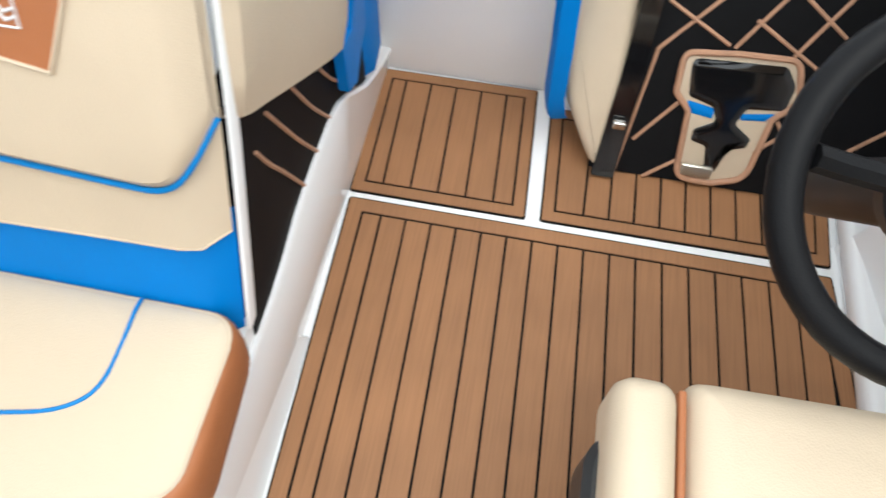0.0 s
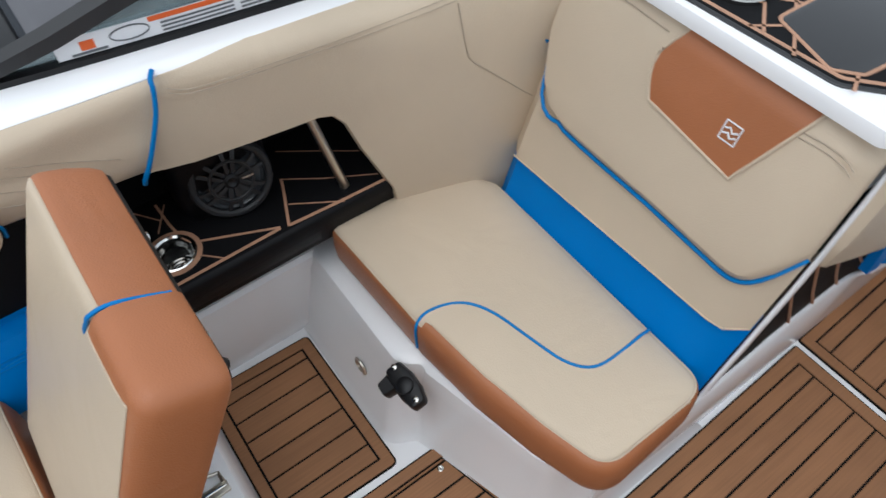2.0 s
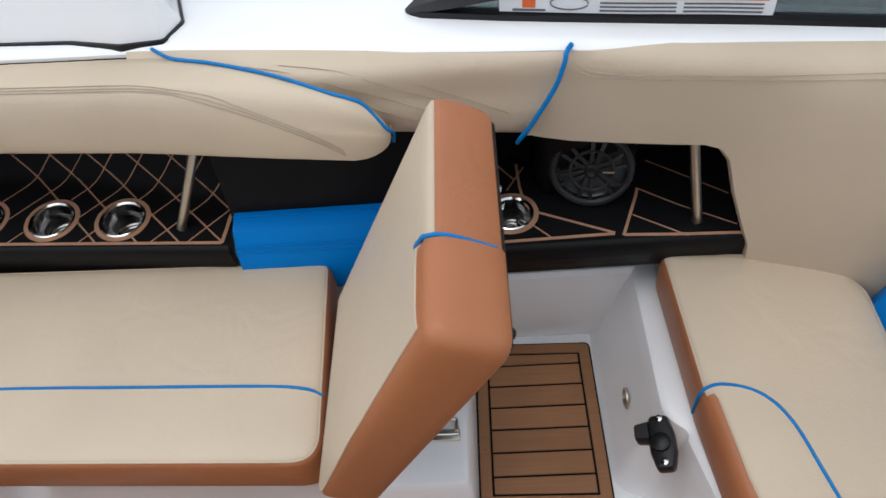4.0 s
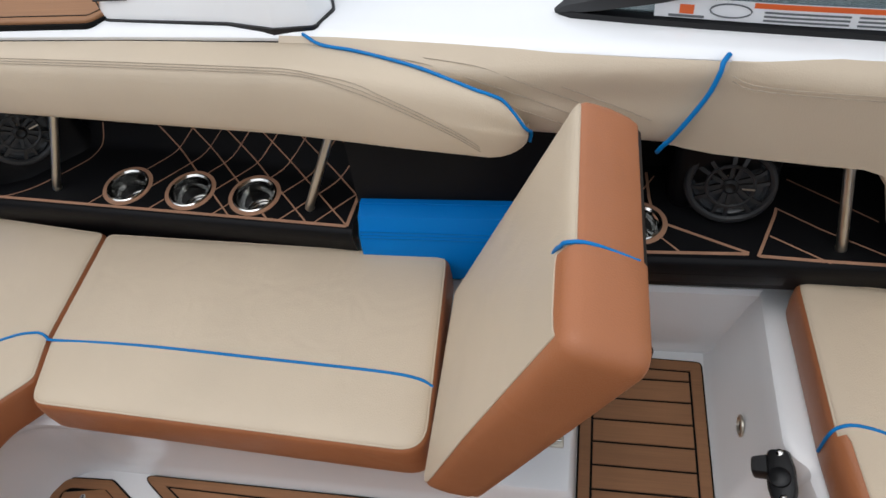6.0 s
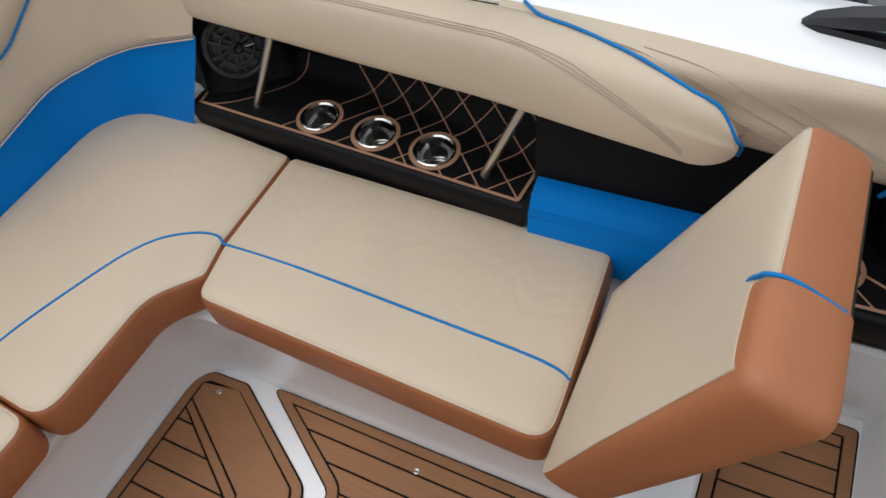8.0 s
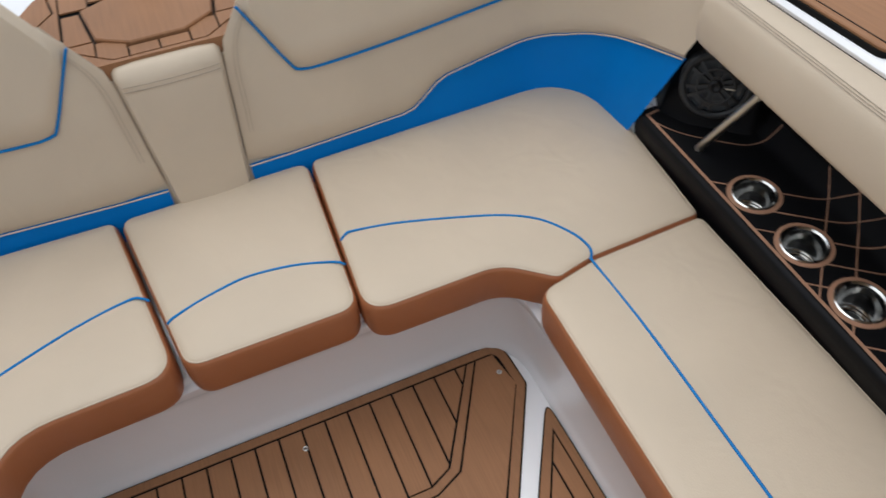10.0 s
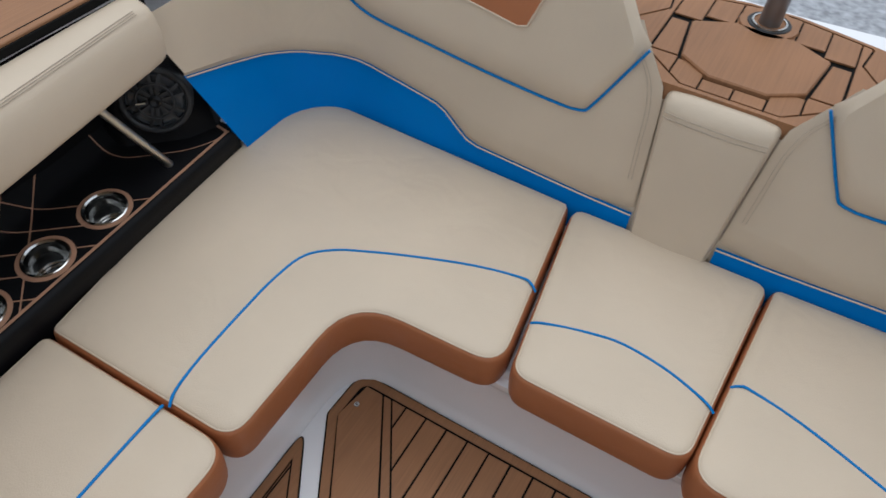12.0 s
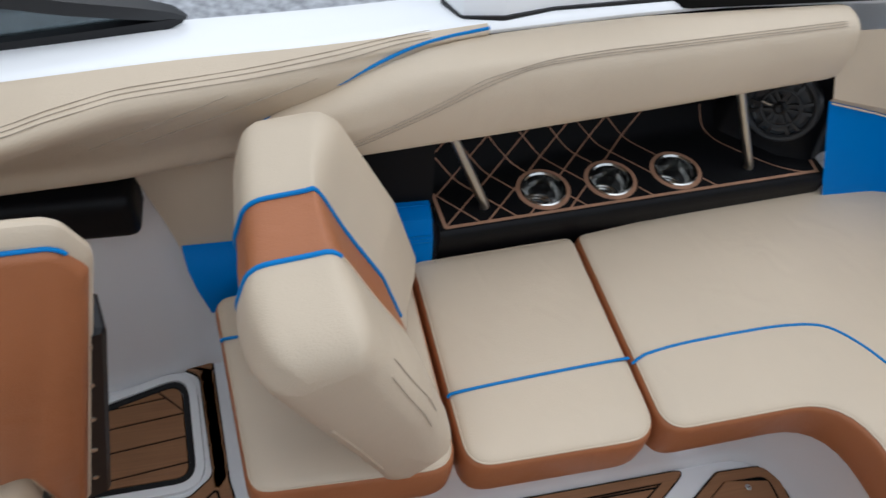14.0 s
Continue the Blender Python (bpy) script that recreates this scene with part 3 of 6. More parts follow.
part("plate", block(-0.664, -0.640, 1.034, 1.096, 0.188, 0.196, 0.003), SATIN, prop)
part("arm", tube([(-0.672, 1.046, 0.199), (-0.684, 1.067, 0.206), (-0.681, 1.089, 0.199), (-0.660, 1.090, 0.197)], 0.0045, sides=8), SATIN, prop)
part("pin", tube([(-0.652, 1.040, 0.1975), (-0.652, 1.092, 0.1975)], 0.0028, sides=8), STEEL, prop)


# ---- side linings, shelves and bolsters ----
def shelf_bin(side, y0, y1, cups, label, x0=0.958, x1=1.27, z=0.458, lip=0.13):
    t = thing("storage_shelf", (side * 1.1, (y0 + y1) / 2, 0.30), label, "shelf", "side shelves")
    bm = bmesh.new()
    loops = [[(side * x0, y0), (side * x1, y0), (side * x1, y1), (side * x0, y1)]]
    for cx, cy, r in cups:
        loops.append([(side * cx + r * math.cos(a * math.pi / 14), cy + r * math.sin(a * math.pi / 14)) for a in range(28)])
    edges = []
    for lp in loops:
        vs = [bm.verts.new((x, y, z)) for x, y in lp]
        edges += [bm.edges.new((vs[i - 1], vs[i])) for i in range(len(vs))]
    bmesh.ops.triangle_fill(bm, edges=edges, use_beauty=True)
    over = [f for f in bm.faces if any((f.calc_center_median().xy - Vector((side * cx, cy))).length < r * 0.99 for cx, cy, r in cups)]
    bmesh.ops.delete(bm, geom=over, context="FACES")
    part("mat", bm, FOAM, t, "black foam mat")
    fr = [(x0 + 0.001, z), (x0 - 0.006, z - 0.003), (x0 - 0.010, z - 0.010), (x0 - 0.010, z - 0.03), (x0 - 0.010 + 0.006 * (lip - 0.03) / 0.10, z - 0.58 * lip), (x0, z - lip)]
    part("front_lip", sheet([[(side * x, y, zz) for x, zz in fr] for y in (y0, (y0 + y1) / 2, y1)]), BLACK, t, "padded black vinyl front edge")
    bk = bmesh.new()
    rings(bk, [[(side * x1, y, zz) for zz in (z - 0.02, z + 0.1, 0.84)] for y in (y0 - 0.02, y1 + 0.02)], False)
    part("back_panel", bk, FOAM, t)
    for cx, cy, r in cups:
        shell = lathe([(r + 0.001, -0.0005), (r + 0.004, 0.0025), (r + 0.001, 0.004), (r - 0.003, 0.001), (r - 0.004, -0.004), (r - 0.005, -0.054), (r - 0.0055, -0.056), (r - 0.010, -0.0565), (r - 0.0105, -0.060), (r - 0.015, -0.0605), (r - 0.0155, -0.064), (0.0, -0.064)], (side * cx, cy, z))
        bmesh.ops.delete(shell, geom=[f for f in shell.faces if len(f.verts) > 8 and f.calc_center_median().z > z - 0.01], context="FACES")
        cup = part("cup_holder", shell, CUPSTEEL, t, "polished steel cup holder")
        # Black disc put in to darken the steel floor, as dark reflections would.
        part("cup_pad", lathe([(r - 0.018, -0.0635), (r - 0.018, -0.062), (r - 0.020, -0.0615), (0.0, -0.0615)], (side * cx, cy, z), steps=24), PLASTIC, cup, "black disc standing in for dark reflections in the cup")
        bm = bmesh.new()
        n = 36
        rings(bm, [[(side * cx + q * math.cos(2 * math.pi * k / n), cy + q * math.sin(2 * math.pi * k / n), z + h) for k in range(n)] for q, h in ((r + 0.0035, 0.0), (r + 0.0035, 0.0012), (r + 0.0135, 0.0012), (r + 0.0135, 0.0))])
        part("cup_ring", bm, COPPER, t, "copper coloured foam ring")
    return t


def splay(t, side):
    """Turns a shelf built straight fore and aft into the slant of the hull side."""
    for ob in [*t.children, *(c for q in t.children for c in q.children)]:
        for v in ob.data.vertices:
            v.co.x += side * (0.0702 * (0.651 - v.co.y) - 0.007)


def line_mesh(segments, z, w, bm=None, side=1):
    bm = bm or bmesh.new()
    for (ax, ay), (bx, by) in segments:
        d = Vector((bx - ax, by - ay))
        if d.length < 1e-4:
            continue
        nrm = Vector((-d.y, d.x)).normalized() * w / 2
        vs = [bm.verts.new((side * (x + sx * nrm.x), y + sx * nrm.y, z)) for x, y, sx in ((ax, ay, 1), (bx, by, 1), (bx, by, -1), (ax, ay, -1))]
        bm.faces.new(vs)
    return bm


def riser(y):
    """Where the shelf's mat begins to curve up the hull side."""
    return lerp_table([(-0.3, 1.185), (0.1, 1.165), (0.3, 1.138), (0.5, 1.095), (0.66, 1.050)], y)


def on_shelf(x, y):
    """The mat's own place for a point laid out flat: out along the shelf, then up the side."""
    d = max(0.0, x - riser(y))
    return (x - d + lerp_table([(0.0, 0.0), (0.015, 0.0147), (0.03, 0.0275), (0.05, 0.040), (0.25, 0.155)], d), 0.4596 + lerp_table([(0.0, 0.0), (0.015, 0.0018), (0.03, 0.009), (0.05, 0.0245), (0.25, 0.188)], d))


def ribbon(points, w, side):
    """A flat line w wide that follows points given as (x, z, y)."""
    pts = [Vector((side * x, y, z)) for x, z, y in points]
    rows = []
    for i, p in enumerate(pts):
        a, b = pts[max(0, i - 1)], pts[min(len(pts) - 1, i + 1)]
        d = (b - a).normalized()
        n = Vector((-0.35 * side, 0, 1)) if p.z > 0.475 else Vector((0, 0, 1))
        o = d.cross(n).normalized() * w / 2
        rows.append([p - o, p + o])
    return sheet(rows)


def lattice(holes):
    """Two crossing sets of diagonal quilt lines, cut where the cup holders stand."""
    out = []
    for x0, y0, slope, ks in ((0.975, 0.253, 0.90, range(-3, 6)), (0.967, 0.640, -0.95, range(-3, 3))):
        for k in ks:
            run = []
            for i in range(121):
                x = 0.94 + 0.003 * i
                y = y0 + 0.083 * k + slope * (x - x0)
                front = 0.966 + 0.0702 * (0.651 - y) - 0.007
                ok = x > front and -0.02 < y < 0.656 and all((x - hx) ** 2 + (y - hy) ** 2 > 0.0575 ** 2 for hx, hy in holes)
                if ok:
                    run.append((x, y))
                if run and (not ok or i == 120):
                    if len(run) > 4:
                        out.append(run[::4] + run[-1:])
                    run = []
    return out


def polyline(pts):
    return list(zip(pts, pts[1:]))


def hook(side, foot, y, lean, label="slim satin steel support post between shelf and bolster"):
    t = thing("support_post", (side * foot, y, 0.46), label, "support post", "support posts")
    a, b = Vector((side * foot, y, 0.462)), Vector((side * (foot + 0.05), y + lean, 0.735))
    part("post", tube([a, a.lerp(b, 0.06), a.lerp(b, 0.3), b], 0.0092, sides=10), SATIN, t)
    part("foot", lathe([(0.010, 0.0), (0.0095, 0.006)], (a.x, a.y, 0.458), (b - a)), SATIN, t)


def speaker(c, axis, side, r=0.088):
    t = thing("speaker", c, "round black boat speaker with a six-spoke grille", "speaker", "speakers")
    ax = Vector(axis).normalized()
    part("surround", lathe([(r * 1.12, -0.03), (r * 1.12, -0.004), (r * 1.09, 0.004), (r * 1.02, 0.006), (r * 0.965, 0.0), (r * 0.965, -0.029)], c, ax, 40), PLASTIC, t)
    part("cone", lathe([(r * 0.96, -0.002), (r * 0.86, 0.002), (r * 0.76, -0.004), (r * 0.35, -0.024), (r * 0.28, -0.016), (0.0, -0.010)], c, ax, 40), CONE, t, "glossy grey speaker cone")
    part("tweeter", lathe([(r * 0.24, -0.012), (r * 0.23, 0.0), (r * 0.16, 0.006), (0.0, 0.008)], c, ax, 28), SATIN, t, "silver tweeter dome")
    u = ax.cross(Vector((0, 0, 1))).normalized()
    v = ax.cross(u)
    cc = Vector(c) + ax * 0.012
    for k in range(6):
        a = k * math.pi / 3 + 0.35
        d = u * math.cos(a) + v * math.sin(a)
        n2 = ax.cross(d)
        bm = bmesh.new()
        for off in (-1, 1):
            rows = []
            for f, side_step, rise in ((0.14, 0.06, 0.0), (0.45, 0.09, 0.003), (0.72, 0.13, 0.002), (1.0, 0.20, -0.006)):
                m = cc + d * r * f + n2 * off * r * side_step + ax * rise
                rows.append([m + n2 * r * 0.055 - ax * 0.004, m + n2 * r * 0.050, m - n2 * r * 0.050, m - n2 * r * 0.055 - ax * 0.004])
            join(bm, sheet(rows))
        part("grille_spoke", bm, GREY, t)
    for q, h, w in ((1.0, -0.006, 0.0075), (0.56, 0.001, 0.0035)):
        part("grille_ring", tube([cc + (u * math.cos(b) + v * math.sin(b)) * r * q + ax * h for b in np.linspace(0, 2 * math.pi, 41)[:-1]], w, closed=True, sides=8), GREY, t)
    part("hub", lathe([(r * 0.20, -0.002), (r * 0.20, 0.004), (r * 0.13, 0.008), (r * 0.06, 0.005), (0, 0.005)], cc, ax, 24), PLASTIC, t)
    bar = cc + u * r * 0.42 * side + ax * 0.0075
    part("maker_bar", sheet([[bar + u * r * x * side + v * r * y for y in (-0.022, 0.022)] for x in (-0.15, 0.15)], ax * -0.001), SATIN, t, "small pale printed bar")
    return t


for side in (-1, 1):
    CUPS = [(1.030, y, 0.046) for y in (0.103, 0.263, 0.420)]
    deep = 1.185
    t = shelf_bin(side, -0.255, 0.662, CUPS, "black quilted side shelf with three steel cup holders", x1=deep)
    edge = polyline([(1.02, -0.240), (0.966, -0.232), (0.964, 0.648), (1.06, 0.655)])
    part("edge_line", line_mesh(edge, 0.4594, 0.0075, side=side), COPPER, t)
    hook(side, 1.050, -0.073, 0.13)
    hook(side, 1.004, 0.556, 0.13)
    splay(t, side)
    rise_rows = []
    for i in range(20):
        y = -0.30 + i * 0.051
        rise_rows.append([(side * x, y, z - 0.0012) for x, z in (on_shelf(riser(y) + ds, y) for ds in (0.0, 0.008, 0.016, 0.024, 0.032, 0.045, 0.06, 0.20))])
    part("back_rise", sheet(rise_rows), FOAM, t, "black foam mat curving up the hull side")
    holes = [(cx + 0.0702 * (0.651 - cy) - 0.007, cy) for cx, cy, _ in CUPS]
    for run in lattice(holes):
        part("quilt_line", ribbon([on_shelf(x, y) + (y,) for x, y in run], 0.0034, side), COPPER, t, "copper coloured quilt line")
    part("edge_line", ribbon([on_shelf(1.045 + 0.02 * k, 0.659) + (0.659,) for k in range(12)], 0.0055, side), COPPER, t)
    part("pod_seam", ribbon([on_shelf(p.x, p.y) + (p.y,) for p in smooth_line([Vector(q) for q in ((1.018, -0.236, 0), (1.024, -0.189, 0), (1.051, -0.135, 0), (1.093, -0.088, 0), (1.141, -0.042, 0), (1.168, -0.030, 0), (1.215, -0.020, 0), (1.27, -0.015, 0))], 4)], 0.0028, side), COPPER, t, "thin copper seam round the speaker pod")
    pod = thing("speaker_pod", (side * 1.14, -0.2, 0.458), "black moulded pod holding the aft speaker", "speaker pod", "speaker pods")
    base = fillet([(side * x, y, r) for x, y, r in ((1.08, -0.28, 0.01), (1.054, -0.238, 0.012), (1.08, -0.165, 0.03), (1.18, -0.06, 0.05), (1.23, -0.04, 0.01), (1.23, -0.36, 0.01), (1.10, -0.36, 0.01))])
    part("shell", prism(base, [(0.0, 0.456), (0.006, 0.47), (0.022, 0.56), (0.035, 0.66), (0.06, 0.69)]), BLACK, pod)
    speaker((side * 1.115, -0.135, 0.575), (-side * 0.68, 0.70, 0.22), side, 0.072)

# black lining and blue pad ahead of the shelf
for side, y1 in ((-1, 1.16), (1, 0.96)):
    t = thing("side_lining", (side * 1.02, 0.85, 0.36), "black vinyl side lining with a blue pad along its foot", "lining", "side linings", kind="structure")
    part("panel", sheet([[(side * x, y, z) for x, z in ((0.985, 0.40), (1.005, 0.50), (1.03, 0.66), (1.06, 0.76))] for y in (0.668, 0.8, 0.95, y1)], (side * 0.02, 0, 0)), BLACK, t)
    part("blue_pad", sheet([[(side * x, y, z) for x, z in ((0.930, 0.33), (0.932, 0.40), (0.942, 0.445), (0.964, 0.482), (0.992, 0.492), (1.02, 0.494))] for y in (0.676, 0.8, 0.9, y1 - 0.05)], (side * 0.02, 0, 0)), BLUE, t, "bright blue vinyl pad")
    part("welt", tube([(side * 0.9905, y, 0.4945) for y in (0.676, 0.8, 0.9, y1 - 0.05)], 0.0018, sides=6), BLUE, t)
    for dz in (0.0, 0.006, 0.013):
        part("seam", tube([(side * (0.9400 + dz * 0.45), y, 0.442 + dz) for y in (0.675, 0.8, 0.95, y1 - 0.06)], 0.0012, sides=5), PIPE, t)


def bolster_rows(side, ys, prof):
    return [[(side * x, y, z) for x, z in prof(y, side)] for y in ys]


def arc_pts(pts, steps=4):
    return [(p.x, p.y) for p in smooth_line([Vector((a, b, 0)) for a, b in pts], steps)]


def aft_bolster(y, side=-1):
    """Cross-section of the long pad above the shelf."""
    if side < 0:
        inner = lerp_table([(-0.2, 1.014), (0.23, 0.984), (0.6, 0.953), (0.82, 0.922), (0.97, 0.904)], y)
        outer = lerp_table([(-0.2, 1.075), (0.31, 1.058), (0.66, 1.036), (0.766, 1.006), (0.865, 0.972), (0.958, 0.938), (1.03, 0.93)], y)
        top = lerp_table([(0.6, 0.840), (0.766, 0.838), (0.865, 0.829), (0.958, 0.810), (1.03, 0.79)], y)
        low = lerp_table([(-0.15, 0.714), (0.3, 0.704), (0.95, 0.698)], y)
        nose = (y - 0.965) / 0.065
    else:
        inner = lerp_table([(-0.2, 1.022), (0.20, 0.978), (0.55, 0.940), (0.80, 0.914), (0.97, 0.904)], y)
        outer = lerp_table([(-0.2, 1.088), (0.35, 1.064), (0.606, 1.027), (0.684, 1.006), (0.74, 0.992), (0.85, 0.966), (1.0, 0.945)], y)
        top = lerp_table([(0.60, 0.842), (0.684, 0.842), (0.74, 0.836), (0.805, 0.818), (0.85, 0.800), (0.933, 0.775), (1.0, 0.75)], y)
        low = lerp_table([(-0.15, 0.714), (0.3, 0.704), (0.95, 0.698)], y)
        nose = (y - 0.945) / 0.045
    w = outer - inner
    h = min(1.0, (top - low) / 0.12)
    pts = arc_pts([(1.16, low + 0.03), (1.08, low + 0.004), (inner + 0.02, low), (inner + 0.002, low + 0.016 * h), (inner, low + 0.06 * h), (inner + min(0.004, 0.12 * w), top - 0.045 * h), (inner + min(0.014, 0.3 * w), top - 0.018 * h), (inner + min(0.035, 0.62 * w), top - 0.003), (outer, top), (outer + 0.010, top - 0.02), (outer + 0.012, top - 0.05)], 3)
    e = min(1.0, max(0.0, nose, (-0.098 - y) / 0.03))
    g = max(0.03, math.sqrt(1 - e * e)) if y > 0 else 1 - 0.12 * (1 - math.sqrt(1 - e * e))
    cx, cz = inner + 0.045 * min(1.0, w / 0.08), (top + low) / 2 - 0.005
    return [(cx + (x - cx) * g, cz + (z - cz) * g) for x, z in pts]


def mid_pad(y, side=-1):
    lo = lerp_table([(0.6, 0.71), (1.0, 0.70), (1.27, 0.682), (1.34, 0.68)], y)
    xi = lerp_table([(0.6, 0.995), (1.0, 0.963), (1.27, 0.950), (1.34, 0.945)], y)
    e = edge_x(y)
    return arc_pts([(1.10, lo + 0.03), (xi + 0.03, lo), (xi + 0.004, lo + 0.012), (xi, lo + 0.05), (xi + 0.006, 0.775), (e - lerp_table([(0.9, 0.03), (1.2, 0.010)], y), 0.818), (e - 0.004, 0.837), (e + 0.010, 0.846)], 3)


def crest(y):
    """Inboard ridge of the starboard pad, where its stitching runs."""
    return lerp_table([(0.6, 1.024), (0.757, 0.988), (0.85, 0.962), (0.973, 0.934), (1.051, 0.920), (1.145, 0.903), (1.193, 0.890), (1.25, 0.872), (1.31, 0.858), (1.5, 0.83), (2.1, 0.74)], y)


def mid_pad_s(y, side=1):
    """The starboard pad hangs lower beside the helm."""
    lo = lerp_table([(0.6, 0.71), (0.85, 0.69), (1.0, 0.665), (1.2, 0.64), (2.1, 0.62)], y)
    e, c, zc = edge_x(y, 1), crest(y), lerp_table([(1.15, 0.840), (1.25, 0.832), (1.32, 0.818), (1.6, 0.78)], y)
    xi = max(c + 0.022, lerp_table([(0.6, 0.985), (1.0, 0.968), (1.3, 0.95), (2.1, 0.90)], y))
    return arc_pts([(1.12, lo + 0.03), (xi + 0.03, lo), (xi + 0.006, lo + 0.010), (xi, lo + 0.05), ((xi + c) / 2, zc - 0.08), (c + 0.001, zc - 0.027), (c + 0.007, zc - 0.004), (c * 0.6 + e * 0.4, zc + 0.004), (e - 0.003, 0.851), (e + 0.012, 0.854)], 3)


port_pad = None
CREASES = [[(0.70, 0.832), (0.80, 0.825), (0.88, 0.80), (0.96, 0.773), (1.04, 0.745), (1.11, 0.718)], [(0.76, 0.833), (0.86, 0.828), (0.95, 0.806), (1.04, 0.77), (1.13, 0.735)], [(0.86, 0.833), (0.95, 0.828), (1.02, 0.806), (1.10, 0.772), (1.16, 0.75)], [(1.08, 0.80), (1.15, 0.77), (1.22, 0.74)]]

S_CREASES = [[(1.014, 0.825), (1.071, 0.806), (1.147, 0.774), (1.216, 0.744)], [(0.883, 0.826), (0.976, 0.805), (1.036, 0.783), (1.149, 0.735)]]


def stitch(points, side, name, parent):
    part(name, tube([(side * x, y, z) for x, y, z in points], 0.0008, sides=5), THREAD, parent)


for side in (-1, 1):
    b = thing("coaming_bolster", (side * 1.0, 0.4, 0.69), "long padded cream vinyl coaming bolster with double stitching", "bolster", "coaming bolsters")
    ys = [-0.128, -0.124, -0.11, -0.09, 0.0, 0.15, 0.3, 0.45, 0.58, 0.65, 0.72, 0.78, 0.84, 0.90, 0.94, 0.965, 0.985, 1.0, 1.012, 1.021, 1.027, 1.0299]
    if side > 0:
        ys = [y if y < 0.6 else 0.6 + (y - 0.6) * 0.905 for y in ys]
    bm = sheet(bolster_rows(side, ys, aft_bolster))
    part("pad", bm, CREAM, b)
    if side < 0:
        pl = [(1.048, 0.645, 0.850)]
        for y in (0.68, 0.74, 0.80, 0.86, 0.91, 0.95, 0.975, 0.995):
            pr = aft_bolster(y, side)
            pl.append((pr[24][0] - 0.002, y, pr[24][1] + 0.003))
        tip = aft_bolster(1.025, side)
        pl += [(tip[18][0], 1.025, tip[18][1] + 0.004), (tip[12][0] + 0.01, 1.034, tip[12][1]), (tip[6][0] + 0.015, 1.03, tip[6][1] - 0.012)]
    else:
        pl = [(1.030, 0.600, 0.853), (1.012, 0.684, 0.849), (0.996, 0.74, 0.842), (0.978, 0.805, 0.823), (0.968, 0.85, 0.805), (0.958, 0.933, 0.776), (0.955, 0.975, 0.745), (0.958, 0.992, 0.70)]
    part("piping", tube(smooth_line([(side * x, y, z) for x, y, z in pl]), 0.0029), PIPE, b, "bright blue piping")
    for d in (0.0, 0.006, 0.012):
        line = []
        tail = ((0.523, 0.835), (0.607, 0.831), (0.645, 0.829), (0.684, 0.825), (0.75, 0.812), (0.80, 0.796), (0.858, 0.772), (0.915, 0.742), (0.952, 0.714)) if side < 0 else ((0.50, 0.828), (0.56, 0.822), (0.624, 0.806), (0.67, 0.788), (0.714, 0.770), (0.77, 0.748), (0.816, 0.730), (0.87, 0.714))
        for yy, z in ((-0.09, 1), (0.0, 1), (0.15, 1), (0.30, 1), (0.40, 1), *tail):
            pr = aft_bolster(yy, side)
            face = sorted((p[1], p[0]) for p in pr[8:23])
            zz = min(z, pr[19][1]) + (d if z < 0.815 else d * 0.45)
            line.append((lerp_table(face, zz) - 0.0012, yy, zz + (0.0006 if z > 0.815 else 0.0)))
        stitch(smooth_line(line, 3), side, "stitching", b)
    m2 = thing("coaming_pad", (side * 1.0, 1.1, 0.67), "cream vinyl coaming pad with pressed diagonal creases", "pad", "coaming pads")
    pad = part("pad", sheet(bolster_rows(side, [0.6, 0.7, 0.8, 0.9, 1.0, 1.08, 1.16, 1.21, 1.247] + ([] if side < 0 else [1.33, 1.45, 1.6, 1.8, 2.1]), mid_pad if side < 0 else mid_pad_s)), CREAM, m2)
    port_pad = pad if side < 0 else port_pad
    if side > 0:
        for k in range(3):
            row = []
            for y in (0.70, 0.76, 0.85, 0.97, 1.05, 1.145, 1.193, 1.25, 1.31, 1.42, 1.5):
                pr = sorted(p for p in mid_pad_s(y)[17:])
                x = crest(y) + 0.010 + 0.008 * k
                row.append((x, y, lerp_table(pr, x) + 0.0006))
            stitch(smooth_line(row, 3), side, "stitching", m2)
    for line in CREASES if side < 0 else S_CREASES:
        pts = []
        for y, z in line:
            pr = sorted((mid_pad if side < 0 else mid_pad_s)(y), key=lambda p: p[1])
            pts.append((lerp_table([(p[1], p[0]) for p in pr if p[0] < 1.06], z) - 0.0015, y, z))
        stitch(smooth_line(pts, 4), side, "crease", m2)


# forward port side lining, which leans in toward the bow, with an opening over the forward shelf
def lean_x(y, z):
    base = lerp_table([(1.25, 0.955), (1.45, 0.930), (1.58, 0.903), (1.65, 0.886), (1.80, 0.836), (1.88, 0.812), (1.95, 0.80)], y)
    lean = lerp_table([(1.25, -0.02), (1.95, 0.0)], y)
    return base - lean * (z - 0.40)


def wall_x(y, z):
    """The lining's face: it leans in below and swings back out to the gunwale above."""
    f = min(1.0, max(0.0, (z - 0.56) / 0.26)) ** 1.7
    return lean_x(y, z) * (1 - f) + (edge_x(y) - lerp_table([(0.815, 0.03), (0.828, 0.024), (0.842, 0.008)], z) * lerp_table([(1.3, 0.3), (1.7, 1.0)], y)) * f


def low_z(y):
    return lerp_table([(1.25, 0.672), (1.30, 0.662), (1.45, 0.658), (1.535, 0.664), (1.562, 0.657), (1.580, 0.632), (1.600, 0.563), (1.625, 0.495), (1.65, 0.43), (1.66, 0.34), (2.0, 0.30)], y)


